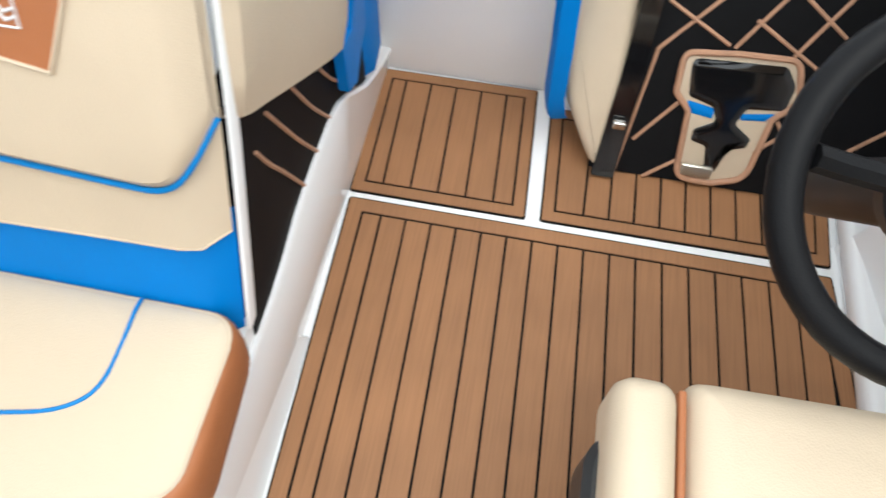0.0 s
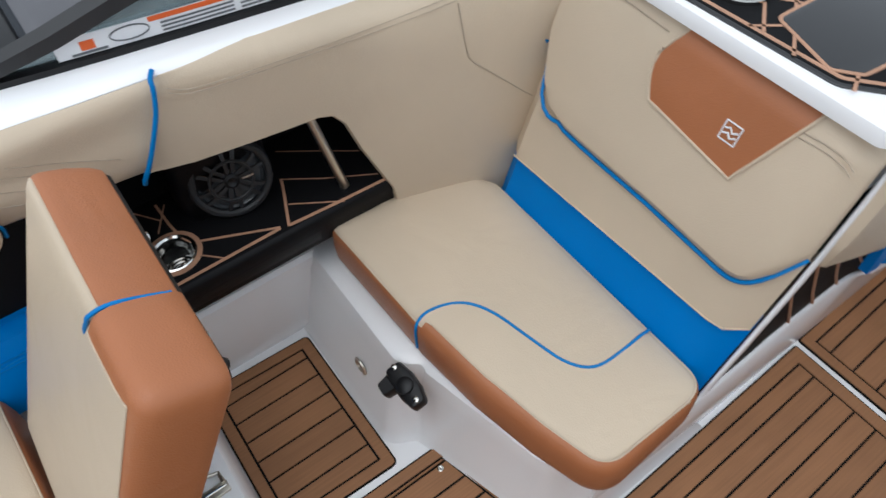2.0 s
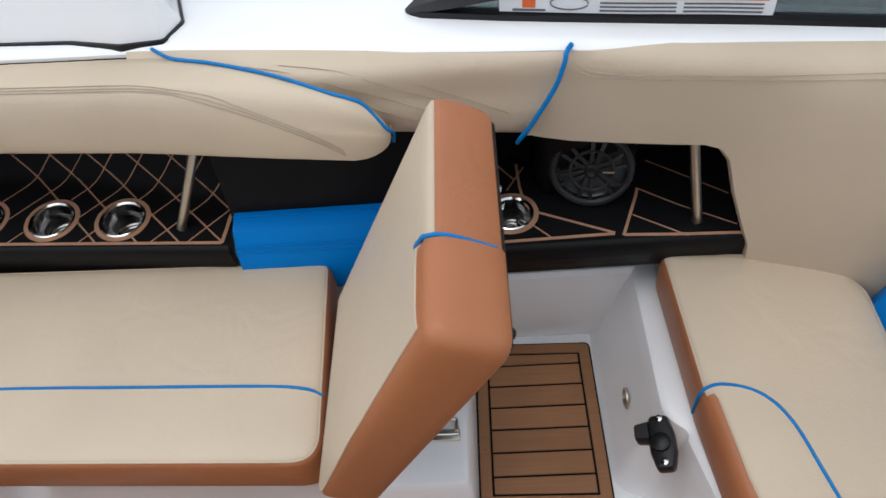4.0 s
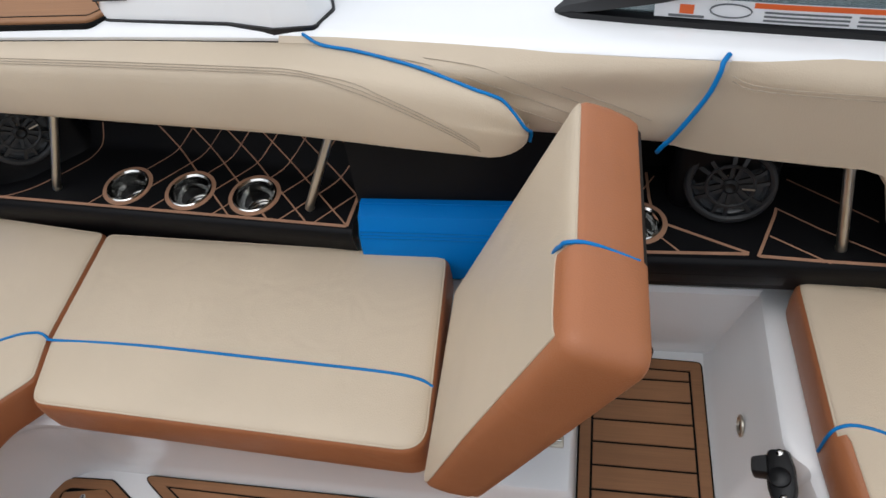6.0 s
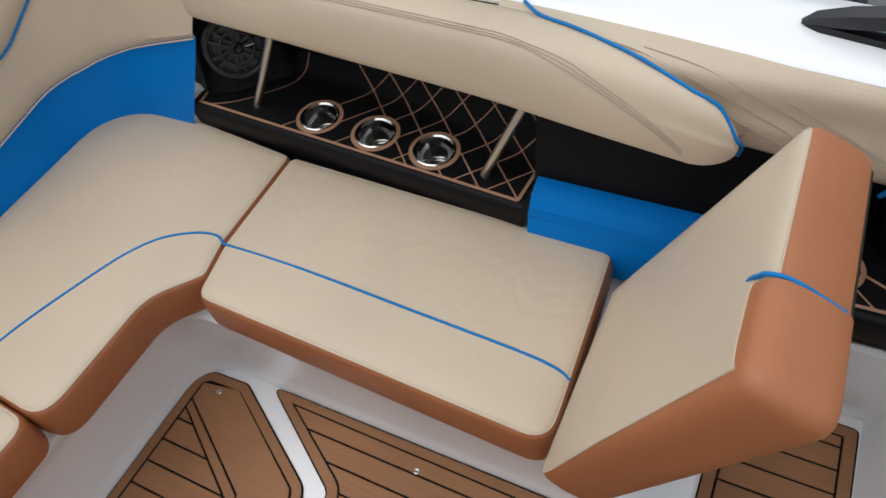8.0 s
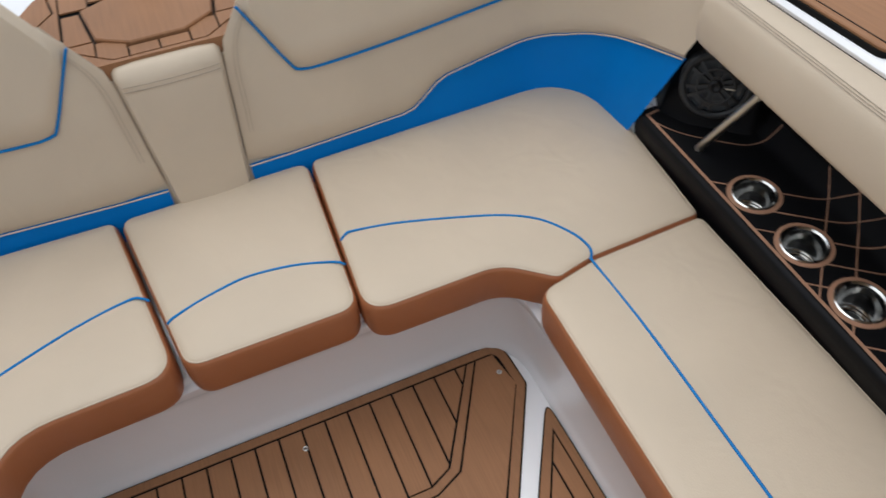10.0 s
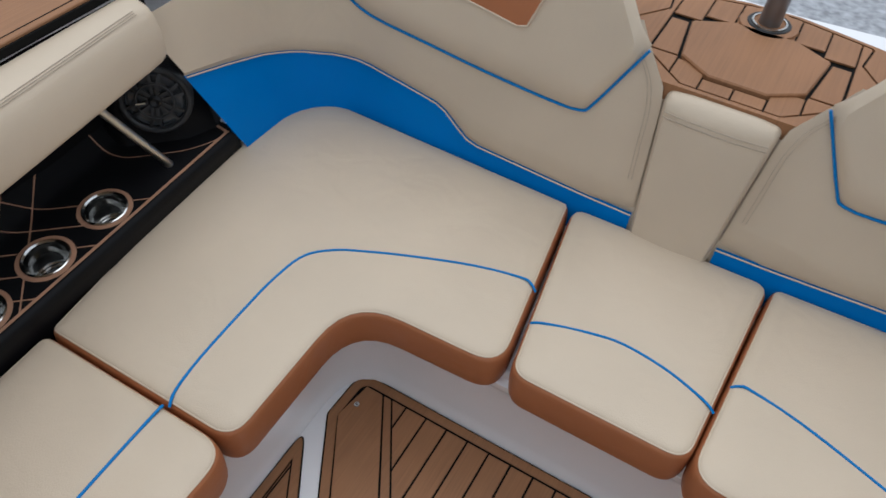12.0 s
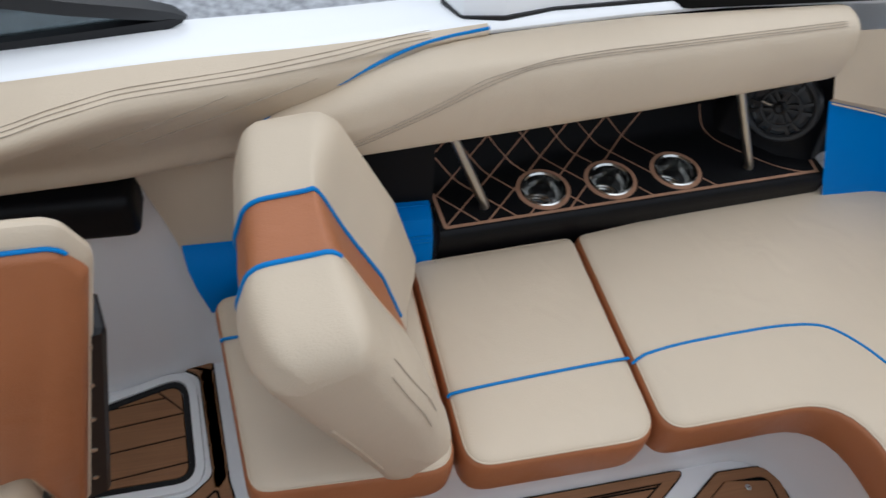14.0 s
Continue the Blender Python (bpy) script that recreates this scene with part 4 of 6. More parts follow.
lining = thing("forward_side_lining", (-0.95, 1.6, 0.36), "cream vinyl side lining with an opening over the forward shelf", "lining", kind="structure")
ys = [1.244, 1.251, 1.27, 1.32, 1.40, 1.48, 1.535, 1.55, 1.562, 1.572, 1.580, 1.59, 1.60, 1.612, 1.625, 1.638, 1.65, 1.66, 1.70, 1.75, 1.80, 1.86, 1.90, 1.94, 1.97, 2.0, 2.03, 2.06, 2.085, 2.12]
rows = []
for y in ys:
    lo, top, e = low_z(y), 0.815, edge_x(y)
    pts = [(-(lean_x(y, lo) + 0.05), y, lo + 0.02), (-(lean_x(y, lo) + 0.012), y, lo)]
    n = 7
    for i in range(n + 1):
        z = lo + 0.010 + (top - lo - 0.010) * i / n
        pts.append((-wall_x(y, z), y, z))
    pts += [(-wall_x(y, 0.828), y, 0.828), (-wall_x(y, 0.842), y, 0.842), (-(e + 0.012), y, 0.850)]
    rows.append(pts)
def joint(ob, y_end, fade):
    """Leans the joint between two coaming pads forward toward its top."""
    for v in ob.data.vertices:
        w = max(0.0, 1 - abs(v.co.y - y_end) / fade)
        v.co.y += 0.075 * max(-0.1, (v.co.z - 0.665) / 0.17) * w


joint(part("pad", sheet(rows), CREAM, lining), 1.244, 0.25)
joint(port_pad, 1.240, 0.25)
part("piping", tube(smooth_line([(-0.965, 1.318, 0.852), (-0.950, 1.309, 0.849), (-0.944, 1.306, 0.835), (-0.942, 1.296, 0.80), (-0.941, 1.279, 0.763), (-0.941, 1.257, 0.721), (-0.944, 1.238, 0.689), (-0.958, 1.235, 0.668)]), 0.0040), PIPE, lining, "bright blue piping")
for d in (0.0, 0.008):
    part("stitching", tube(smooth_line([(-wall_x(y, z - d) + 0.0012, y, z - d) for y, z in ((1.325, 0.828), (1.34, 0.820), (1.365, 0.815), (1.43, 0.814), (1.53, 0.816), (1.615, 0.818), (1.75, 0.824), (1.85, 0.830), (1.93, 0.834), (1.97, 0.836), (2.0, 0.838))], 3), 0.0008, sides=5), THREAD, lining)
part("seam", tube([(-wall_x(y, z) + 0.0008, y, z) for y, z in ((1.800, 0.815), (1.802, 0.78), (1.804, 0.745), (1.808, 0.712), (1.818, 0.697), (1.86, 0.657), (1.915, 0.602), (1.93, 0.588))], 0.0013, sides=5), THREAD, lining)

t = shelf_bin(-1, 1.15, 1.675, [(0.985, 1.222, 0.040)], "black forward side shelf with copper lines and one cup holder", x0=0.905, x1=1.14, lip=0.085)
part("edge_line", line_mesh(polyline([(0.913, 1.155), (0.917, 1.411)]) + polyline([(0.913, 1.428), (0.906, 1.53), (0.901, 1.640)]), 0.4594, 0.0070, side=-1), COPPER, t)
part("edge_line", line_mesh(polyline([(0.919, 1.412), (0.987, 1.264), (1.000, 1.254), (1.020, 1.248), (1.053, 1.243), (1.12, 1.240)]) + polyline([(0.912, 1.427), (1.01, 1.466), (1.03, 1.472)]), 0.4593, 0.0055, side=-1), COPPER, t)
for seg in (((0.919, 1.292), (0.950, 1.262)), ((0.901, 1.544), (0.961, 1.452)), ((0.922, 1.636), (0.979, 1.541), (1.027, 1.474)), ((1.00, 1.640), (1.058, 1.564), (1.105, 1.500)), ((1.074, 1.234), (1.135, 1.190)), ((1.047, 1.217), (1.11, 1.255)), ((1.03, 1.185), (1.11, 1.179))):
    part("quilt_line", line_mesh(polyline(seg), 0.4592, 0.0032, side=-1), COPPER, t)
part("end_panel", sheet([[(-x, 1.148, z) for z in (0.44, 0.60, 0.80)] for x in (0.975, 1.1, 1.145)], (0, -0.012, 0)), BLACK, t)
pod = thing("speaker_pod", (-1.1, 1.38, 0.46), "black moulded pod holding the forward speaker", "speaker pod", "speaker pods")
part("pod", block(-1.138, -1.022, 1.275, 1.465, 0.445, 0.70, 0.03), BLACK, pod)
speaker((-1.016, 1.376, 0.538), (1.0, -0.12, 0.30), -1, 0.072)
hook(-1, 0.936, 1.566, -0.045)
part("front_skirt", sheet([[(-x, y, z) for x, z in ((0.93, 0.372), (0.912, 0.376), (0.902, 0.388), (0.896, 0.42))] for y in (1.06, 1.2, 1.48)], (-0.02, 0, 0)), BLACK, t)


# ---- aft backrests ----
def back_path(s):
    """Place and outward normal along the foot of the backrest: s runs from the middle of the boat out to the side."""
    if s < 0.83:
        return s, -0.525 - 0.02 * s, 0.0, -1.0
    r = 0.165
    a = (s - 0.83) / r
    if a < math.pi / 2:
        return 0.83 + r * math.sin(a), -0.5416 + r * (1 - math.cos(a)), math.sin(a), -math.cos(a)
    return 0.995, -0.3766 + (s - 0.83 - r * math.pi / 2), 1.0, 0.0


END = 0.83 + 0.165 * math.pi / 2 + 0.145


def blue_top(s):
    return lerp_table([(0.0, 0.432), (0.23, 0.433), (0.50, 0.442), (0.535, 0.450), (0.60, 0.497), (0.63, 0.509), (0.73, 0.523), (0.86, 0.540), (0.95, 0.550), (1.04, 0.574), (1.12, 0.605), (END, 0.645)], s)


def pipe_z(s):
    return lerp_table([(0.17, 0.80), (0.255, 0.645), (0.27, 0.631), (0.30, 0.624), (0.55, 0.638), (0.75, 0.657), (0.84, 0.666), (0.875, 0.690), (0.93, 0.74), (1.0, 0.83), (1.05, 0.9)], s)


def back_point(side, s, z, out=0.0):
    x, y, nx, ny = back_path(s)
    d = 0.20 * (z - 0.40) - out
    y += 0.38 * (z - 0.48) * max(0.0, (s - 1.05) / (END - 1.05))
    return (side * (x + nx * d * (1 if ny > -0.99 else 1)), y + ny * d, z)


def low_edge(z):
    """Inner end of the backrest next to the middle panel."""
    return lerp_table([(0.36, 0.091), (0.72, 0.120), (0.80, 0.178), (0.95, 0.28)], z)


for side in (-1, 1):
    t = thing("aft_backrest", (side * 0.55, -0.55, 0.40), "cream vinyl aft backrest with blue foot band and tan patch", "backrest", "aft backrests")
    ss = [0.098, 0.2, 0.3, 0.4, 0.5, 0.53, 0.56, 0.60, 0.63, 0.67, 0.74, 0.80, 0.83, 0.86, 0.89, 0.92, 0.95, 0.98, 1.01, 1.04, 1.07, 1.10, 1.15, END]
    part("foot_band", sheet([[back_point(side, s, 0.33 + (blue_top(s) - 0.33) * k / 4, 0.002) for k in range(5)] for s in ss]), BLUE, t, "bright blue vinyl band")
    part("welt", tube([back_point(side, s, blue_top(s), 0.012) for s in ss], 0.0020, sides=6), CREAM, t)
    rows = []
    for i in range(len(ss)):
        row = []
        for k in range(12):
            f = k / 11
            lo = blue_top(ss[i])
            hi = 0.80 if ss[i] > 0.30 else 0.84
            z = lo + (hi - lo) * f
            s = max(ss[i], low_edge(z)) if i == 0 else max(ss[i], low_edge(z) + 0.02 * i)
            edge = 0.016 if 0 < k else 0.004
            row.append(back_point(side, s, z, edge if i else edge - 0.012))
        rows.append(row)
    part("lower_pad", sheet(rows), CREAM, t)
    # upper pad, bounded below by the blue piping
    up = [0.172, 0.178, 0.20, 0.225, 0.25, 0.262, 0.275, 0.30, 0.36, 0.44, 0.52, 0.60, 0.68, 0.76, 0.83, 0.86, 0.89, 0.92, 0.95, 0.98, 1.0, 1.02]
    TOP = 0.955
    rows = []
    for s in up:
        lo = pipe_z(s)
        row = []
        for k in range(15):
            f = k / 14
            z = lo + (TOP - lo) * f
            q = max(s, low_edge(z) + (s - 0.172) * 0.6)
            rise = min(1.0, (z - lo) / 0.05)
            bulge = 0.018 + 0.020 * math.sin(rise * math.pi / 2)
            if z > TOP - 0.05:
                bulge -= 0.06 * ((z - TOP + 0.05) / 0.05) ** 2
            if s < 0.2:
                bulge -= 0.02 * ((0.2 - s) / 0.028) ** 2
            row.append(back_point(side, q, z, bulge))
        x, y, nx, ny = back_path(max(s, 0.28))
        row.append((side * (x + nx * 0.22), y + ny * 0.22, TOP + 0.004))
        row.append((side * (x + nx * 0.30), y + ny * 0.30, TOP - 0.03))
        rows.append(row)
    part("upper_pad", sheet(rows), CREAM, t)
    part("piping", tube(smooth_line([back_point(side, s, pipe_z(s), 0.021) for s in up[::2]], 3), 0.0032), PIPE, t, "bright blue piping")
    for d in (0.018, 0.026):
        part("stitching", tube(smooth_line([back_point(side, low_edge(z) + d, z, 0.0172) for z in (0.52, 0.60, 0.68, 0.74, 0.79)], 3), 0.0008, sides=5), THREAD, t)
    # tan patch
    rows = []
    for i in range(13):
        f = i / 12
        o = 0.006 if side < 0 else 0.020
        lo_s = 0.408 + o + f * (0.668 - 0.408)
        hi_s = 0.34 + o + f * (0.755 - 0.34)
        lo_z = 0.764 + 0.036 * f + (0.01 if i in (0, 12) else 0)
        row = []
        for k in range(9):
            g = k / 8
            z = lo_z + (TOP - lo_z) * g
            s = lo_s + (hi_s - lo_s) * g
            bulge = 0.0405
            if z > TOP - 0.05:
                bulge -= 0.06 * ((z - TOP + 0.05) / 0.05) ** 2
            row.append(back_point(side, s, z, bulge))
        rows.append(row)
    part("headrest_patch", sheet(rows), BROWN, t, "tan brown vinyl patch")
    part("patch_welt", tube([rows[0][k] for k in range(8, -1, -1)] + [r[0] for r in rows[1:]] + [rows[-1][k] for k in range(1, 9)], 0.0024, sides=6), CREAM, t)

mp = thing("middle_back_panel", (0, -0.53, 0.40), "cream vinyl middle back panel, narrower at its foot", "backrest")
rows = []
XS = (-1, -0.985, -0.95, -0.9, -0.6, -0.2, 0.2, 0.6, 0.9, 0.95, 0.985, 1)
for k in range(18):
    a = max(0.0, (k - 7) / 10) * math.pi / 2
    z = 0.385 + 0.308 * min(1.0, k / 7) + 0.038 * math.sin(a)
    r = 1 - math.cos(a)
    w = 0.089 + 0.084 * (z - 0.385) - 0.012 * r
    y = -0.508 - 0.18 * (z - 0.40) - 0.026 * r
    rows.append([(x * w, y + 0.010 * (1 - x * x) * (1 - r) - 0.022 * max(0.0, (abs(x) - 0.9) / 0.1) ** 2, z - 0.006 * r * max(0.0, (abs(x) - 0.6) / 0.4) ** 2) for x in XS])
rows.append([(x * 0.11, -0.606, 0.722) for x in XS])
part("pad", sheet(rows), CREAM, mp)
part("gap_lining", sheet([[(x, -0.532 - 0.2 * (z - 0.40), z) for x in (-0.19, 0.0, 0.19)] for z in (0.34, 0.5, 0.72)], (0, -0.02, 0)), CREAM, mp, "cream lining behind the joints")
for dz in (0.0, 0.010):
    part("stitching", tube([(x, -0.508 - 0.18 * (0.295 - dz) + 0.0100 * (1 - (x / 0.124) ** 2) + 0.0004 - (0 if dz else 0.0006), 0.695 - dz) for x in (-0.104, -0.08, -0.05, 0, 0.05, 0.08, 0.104)], 0.0012, sides=5), THREAD, mp)

# teak top of the transom, sloped a little
tt = thing("transom_mat", (0, -0.85, 0.74), "brown teak-look foam top of the transom with black groove lines", "deck mat")
part("transom_top", prism(fillet([(-0.62, -0.60, 0.02), (0.62, -0.60, 0.02), (0.75, -1.10, 0.05), (0.06, -1.04, 0.05), (-0.06, -1.04, 0.05), (-0.75, -1.10, 0.05)]), [(0, 0.55), (0, 0.728)]), WHITE, tt, "white transom moulding below the mat")
T0 = fillet([(-0.165, -0.592, 0.02), (0.165, -0.592, 0.02), (0.335, -0.80, 0.02), (0.25, -0.975, 0.03), (0.06, -1.015, 0.05), (-0.06, -1.015, 0.05), (-0.25, -0.975, 0.03), (-0.335, -0.80, 0.02)])
G1 = fillet([(-0.10, -0.606, 0.01), (0.10, -0.606, 0.01), (0.185, -0.68, 0.01), (0.268, -0.80, 0.01), (0.21, -0.885, 0.01), (0.222, -0.968, 0.01), (0.05, -1.004, 0.01), (-0.05, -1.004, 0.01), (-0.222, -0.968, 0.01), (-0.21, -0.885, 0.01), (-0.268, -0.80, 0.01), (-0.185, -0.68, 0.01)], 3)
part("backing", prism(inset(T0, 0.002), [(0, 0.726), (0, 0.7315)]), GROOVE, tt, "black groove lines")
bm = bmesh.new()
g = inset(G1, -0.003)
edges = []
for loop in (T0, g):
    vs = [bm.verts.new((p.x, p.y, 0.738)) for p in loop]
    edges += [bm.edges.new((vs[i - 1], vs[i])) for i in range(len(vs))]
bmesh.ops.triangle_fill(bm, edges=edges, use_beauty=True)
rings(bm, [[(p.x, p.y, h) for p in T0] for h in (0.738, 0.735, 0.695)])
rings(bm, [[(p.x, p.y, h) for p in g] for h in (0.738, 0.730)])
bmesh.ops.remove_doubles(bm, verts=bm.verts[:], dist=1e-5)
part("border", bm, TEAK, tt)


def transom_piece(pts):
    plank(inset([Vector(p) for p in pts], 0.0022), 0.738, tt)


TILE = [(0.06, -0.652), (0.13, -0.70), (0.152, -0.85), (0.07, -0.895), (-0.07, -0.895), (-0.152, -0.85), (-0.13, -0.70), (-0.06, -0.652)]
part("centre_tile", prism(inset(fillet([(x, y, 0.008) for x, y in TILE], 3), 0.002), [(0, 0.729), (0, 0.742), (0.003, 0.745)]), TEAK, tt)


def transom_strip(a, b, c, d):
    """A plank between x = a and b, y = c and d, cut to the inner outline."""
    p = inset(G1, 0.002)
    p = clip(clip(clip(clip(p, -1, 0, -a - 0.002), 1, 0, b - 0.002), 0, -1, -c), 0, 1, d)
    if len(p) > 2:
        plank(p, 0.738, tt)


for k in range(-4, 4):
    a, b = k * 0.066, (k + 1) * 0.066
    inside = max(abs(a), abs(b)) < 0.135
    if inside:
        front = -0.648 - 0.69 * max(0.0, max(abs(a), abs(b)) - 0.066)
        transom_strip(a, b, front + 0.002, -0.5)
        transom_strip(a, b, -1.2, -0.899)
    elif min(abs(a), abs(b)) > 0.15:
        transom_strip(a, b, -1.2, -0.5)
    else:
        transom_strip(a, b, -0.70, -0.5)
        transom_strip(a, b, -1.2, -0.872)
for k in (-1, 1):
    transom_piece([(k * x, y) for x, y in ((0.134, -0.704), (0.154, -0.85), (0.196, -0.85), (0.196, -0.704))][::k])
part("pylon_ring", lathe([(0.045, 0.0), (0.066, 0.0), (0.064, 0.006), (0.046, 0.006)], (0, -0.935, 0.739)), TEAK, tt)
pyl = thing("tow_pylon", (0, -0.935, 0.738), "short black and chrome tow pylon socket on the transom top", "pylon")
part("collar", lathe([(0.050, 0.0), (0.050, 0.006), (0.046, 0.009), (0.040, 0.008), (0.034, -0.002)], (0, -0.935, 0.738)), PLASTIC, pyl, "black socket collar")
part("rim", lathe([(0.040, 0.006), (0.039, 0.011), (0.035, 0.011), (0.034, 0.004)], (0, -0.935, 0.738)), STEEL, pyl, "thin steel rim")
part("post", lathe([(0.024, 0.0), (0.024, 0.085), (0.021, 0.10), (0, 0.103)], (0, -0.935, 0.738)), GREYSTEEL, pyl, "grey metal post")
platform = thing("swim_platform", (0, -1.7, 0.05), "black grooved swim platform behind the transom", "platform")
part("deck", prism(fillet([(-1.0, -2.3, 0.2), (1.0, -2.3, 0.2), (1.1, -1.17, 0.05), (-1.1, -1.17, 0.05)]), [(0.01, 0.0), (0, 0.01), (0, 0.05), (0.01, 0.06)]), PLASTIC, platform)
part("transom_wall", block(-1.12, 1.12, -1.16, -1.08, -0.60, 0.60, 0.02), WHITE, hull)

# ---- forward passenger backrest ----
fb = thing("forward_backrest", (-0.45, 1.92, 0.38), "cream vinyl passenger backrest with blue band and tan patch", "backrest")


def fb_point(x, z, out=0.0):
    return (x, 1.855 + 0.36 * (z - 0.40) - out, z)


def fb_left(z):
    return -lean_x(1.90, z) + 0.0


def fb_right(z):
    return lerp_table([(0.30, -0.236), (0.50, -0.230), (0.66, -0.226), (0.93, -0.228)], z)


def fb_rows(z0f, z1, out, nx=16, nz=10, x0=None, x1=None):
    rows = []
    for i in range(nx + 1):
        f = i / nx
        row = []
        drop = 0.030 * (max(0.0, f - 0.80) / 0.20) ** 2 if z1 > 0.8 else 0.0
        for k in range(nz + 1):
            g = k / nz
            zc = z0f(f) + (z1 - drop - z0f(f)) * g
            a, b = (x0 or fb_left)(zc), (x1 or fb_right)(zc)
            x = a + (b - a) * f
            o = out - (0.032 * (max(0.0, f - 0.91) / 0.09) ** 2.5) - (0.034 * (max(0.0, 0.045 - f) / 0.045) ** 2)
            if zc > 0.842 - drop:
                o -= 0.035 * ((zc - 0.842 + drop) / 0.035) ** 2
            row.append(fb_point(x, zc, o))
        rows.append(row)
    return rows


part("foot_band", sheet(fb_rows(lambda f: 0.33, 0.53, 0.004, nz=4)), BLUE, fb, "bright blue vinyl band")


def fb_band(f):
    """Top of the blue band, which curls up at its inboard end."""
    return lerp_table([(0.0, 0.482), (0.30, 0.486), (0.70, 0.493), (0.93, 0.496), (0.97, 0.499), (1.0, 0.504)], f)


part("lower_pad", sheet(fb_rows(fb_band, 0.877, 0.014, nz=10)), CREAM, fb)
part("welt", tube([fb_point(fb_left(0.48) + (fb_right(0.48) - fb_left(0.48)) * i / 20, fb_band(i / 20), 0.014 - 0.032 * (max(0.0, i / 20 - 0.91) / 0.09) ** 2.5) for i in range(1, 21)], 0.0018, sides=6), CREAM, fb)


def fb_pipe(f):
    return lerp_table([(0.0, 0.700), (0.012, 0.678), (0.036, 0.636), (0.072, 0.610), (0.14, 0.599), (0.22, 0.596), (0.34, 0.594), (0.54, 0.592), (0.74, 0.586), (0.85, 0.583), (0.89, 0.587), (0.93, 0.602), (0.97, 0.630), (1.0, 0.660)], f)


up_left = lambda z: fb_left(z) + lerp_table([(0.61, 0.045), (0.66, 0.028), (0.72, 0.008), (0.745, 0.0)], z)
rows = fb_rows(lambda f: fb_pipe(f), 0.877, 0.036, nx=28, nz=14, x0=up_left)
for row in rows:
    z0 = row[0][2]
    for k, p in enumerate(row):
        if p[2] < z0 + 0.03:
            row[k] = (p[0], p[1] + 0.018 * (1 - (p[2] - z0) / 0.03) ** 2, p[2])
part("upper_pad", sheet(rows), CREAM, fb)
part("piping", tube(smooth_line([fb_point(up_left(z) - 0.006, z, 0.016) for z in (0.706,)] + [Vector(rows[i][0]) + Vector((-0.005 if i < 2 else 0, -0.014 if i < 3 else -0.004, 0)) for i in range(0, 29)], 2), 0.0038), PIPE, fb, "bright blue piping")
quad = [(-0.552, 0.747), (-0.376, 0.722), (-0.306, 0.89), (-0.545, 0.89)]
rows = []
for i in range(13):
    f = i / 12
    lo = (quad[0][0] + (quad[1][0] - quad[0][0]) * f, quad[0][1] + (quad[1][1] - quad[0][1]) * f)
    hi = (quad[3][0] + (quad[2][0] - quad[3][0]) * f, 0.876)
    row = []
    for k in range(11):
        g = k / 10
        x, z = lo[0] + (hi[0] - lo[0]) * g, lo[1] + (hi[1] - lo[1]) * g
        if i == 0:
            x = x - 0.024 * math.sin(math.pi * min(1, g * 1.15))
        o = 0.0385 - (0.035 * ((z - 0.842) / 0.035) ** 2 if z > 0.842 else 0)
        row.append(fb_point(x, z, o))
    rows.append(row)
patch = part("headrest_patch", sheet(rows), BROWN, fb, "tan brown vinyl patch")
part("patch_welt", tube([rows[0][k] for k in range(10, -1, -1)] + [r[0] for r in rows[1:]] + [rows[-1][k] for k in range(1, 11)], 0.0026, sides=6), CREAM, fb)
for d in (0.0, 0.008):
    part("stitching", tube(smooth_line([fb_point(x, z - d, 0.0368) for x, z in ((-0.327, 0.831), (-0.29, 0.834), (-0.26, 0.832), (-0.242, 0.825))], 3), 0.0011, sides=5), THREAD, fb)
part("stitching", tube([fb_point(x, z, 0.0365) for x, z in ((-0.70, 0.850), (-0.65, 0.848), (-0.575, 0.845))], 0.0010, sides=5), THREAD, fb)
badge = bmesh.new()
for a, b in (((-0.026, 0.0), (0, 0.026)), ((0, 0.026), (0.026, 0.0)), ((0.026, 0.0), (0, -0.026)), ((0, -0.026), (-0.026, 0))):
    u, v = Vector(a) * 0.72, Vector(b) * 0.72
    tube([fb_point(-0.409 + u.x * 0.75 - u.y * 0.75, 0.778 + u.x * 0.75 + u.y * 0.75, 0.0395), fb_point(-0.409 + v.x * 0.75 - v.y * 0.75, 0.778 + v.x * 0.75 + v.y * 0.75, 0.0395)], 0.0013, badge, 5)
for k in (-1, 1):
    tube([fb_point(-0.420, 0.777 + k * 0.004, 0.0395), fb_point(-0.412, 0.781 + k * 0.004, 0.0405), fb_point(-0.406, 0.775 + k * 0.004, 0.0405), fb_point(-0.398, 0.779 + k * 0.004, 0.0395)], 0.0018, badge, 5)
part("emblem", badge, LABEL, patch, "small white stitched emblem")

# white console shell behind the backrest, with a dark quilted top
con = thing("port_console", (-0.45, 2.1, 0.0), "white port console with a black quilted top and a padded cream side", "console", kind="structure")
rows = []
for z in (0.335, 0.385, 0.45, 0.60, 0.75, 0.82, 0.856):
    x, y = fb_right(z) + 0.004, 1.855 + 0.36 * (z - 0.4) + 0.040
    rows.append([(x - 0.001, y + 0.02, z), (x, y - 0.016, z), (x + 0.002, y - 0.019, z), (x + 0.006, y - 0.019, z), (x + 0.008, y - 0.015, z), (x + 0.007, y + 0.004, z)])
part("edge_trim", sheet(rows), WHITE, con, "thin white edge trim")
part("top_rim", prism(fillet([(-0.88, 2.00, 0.01), (-0.80, 1.985, 0.03), (-0.70, 1.975, 0.03), (-0.235, 1.975, 0.02), (-0.208, 2.0, 0.025), (-0.210, 2.75, 0.02), (-0.88, 2.75, 0.02)]), [(0.02, 0.855), (0.0, 0.872), (0.0, 0.885), (0.004, 0.895), (0.012, 0.899)]), WHITE, con, "white moulded console rim")
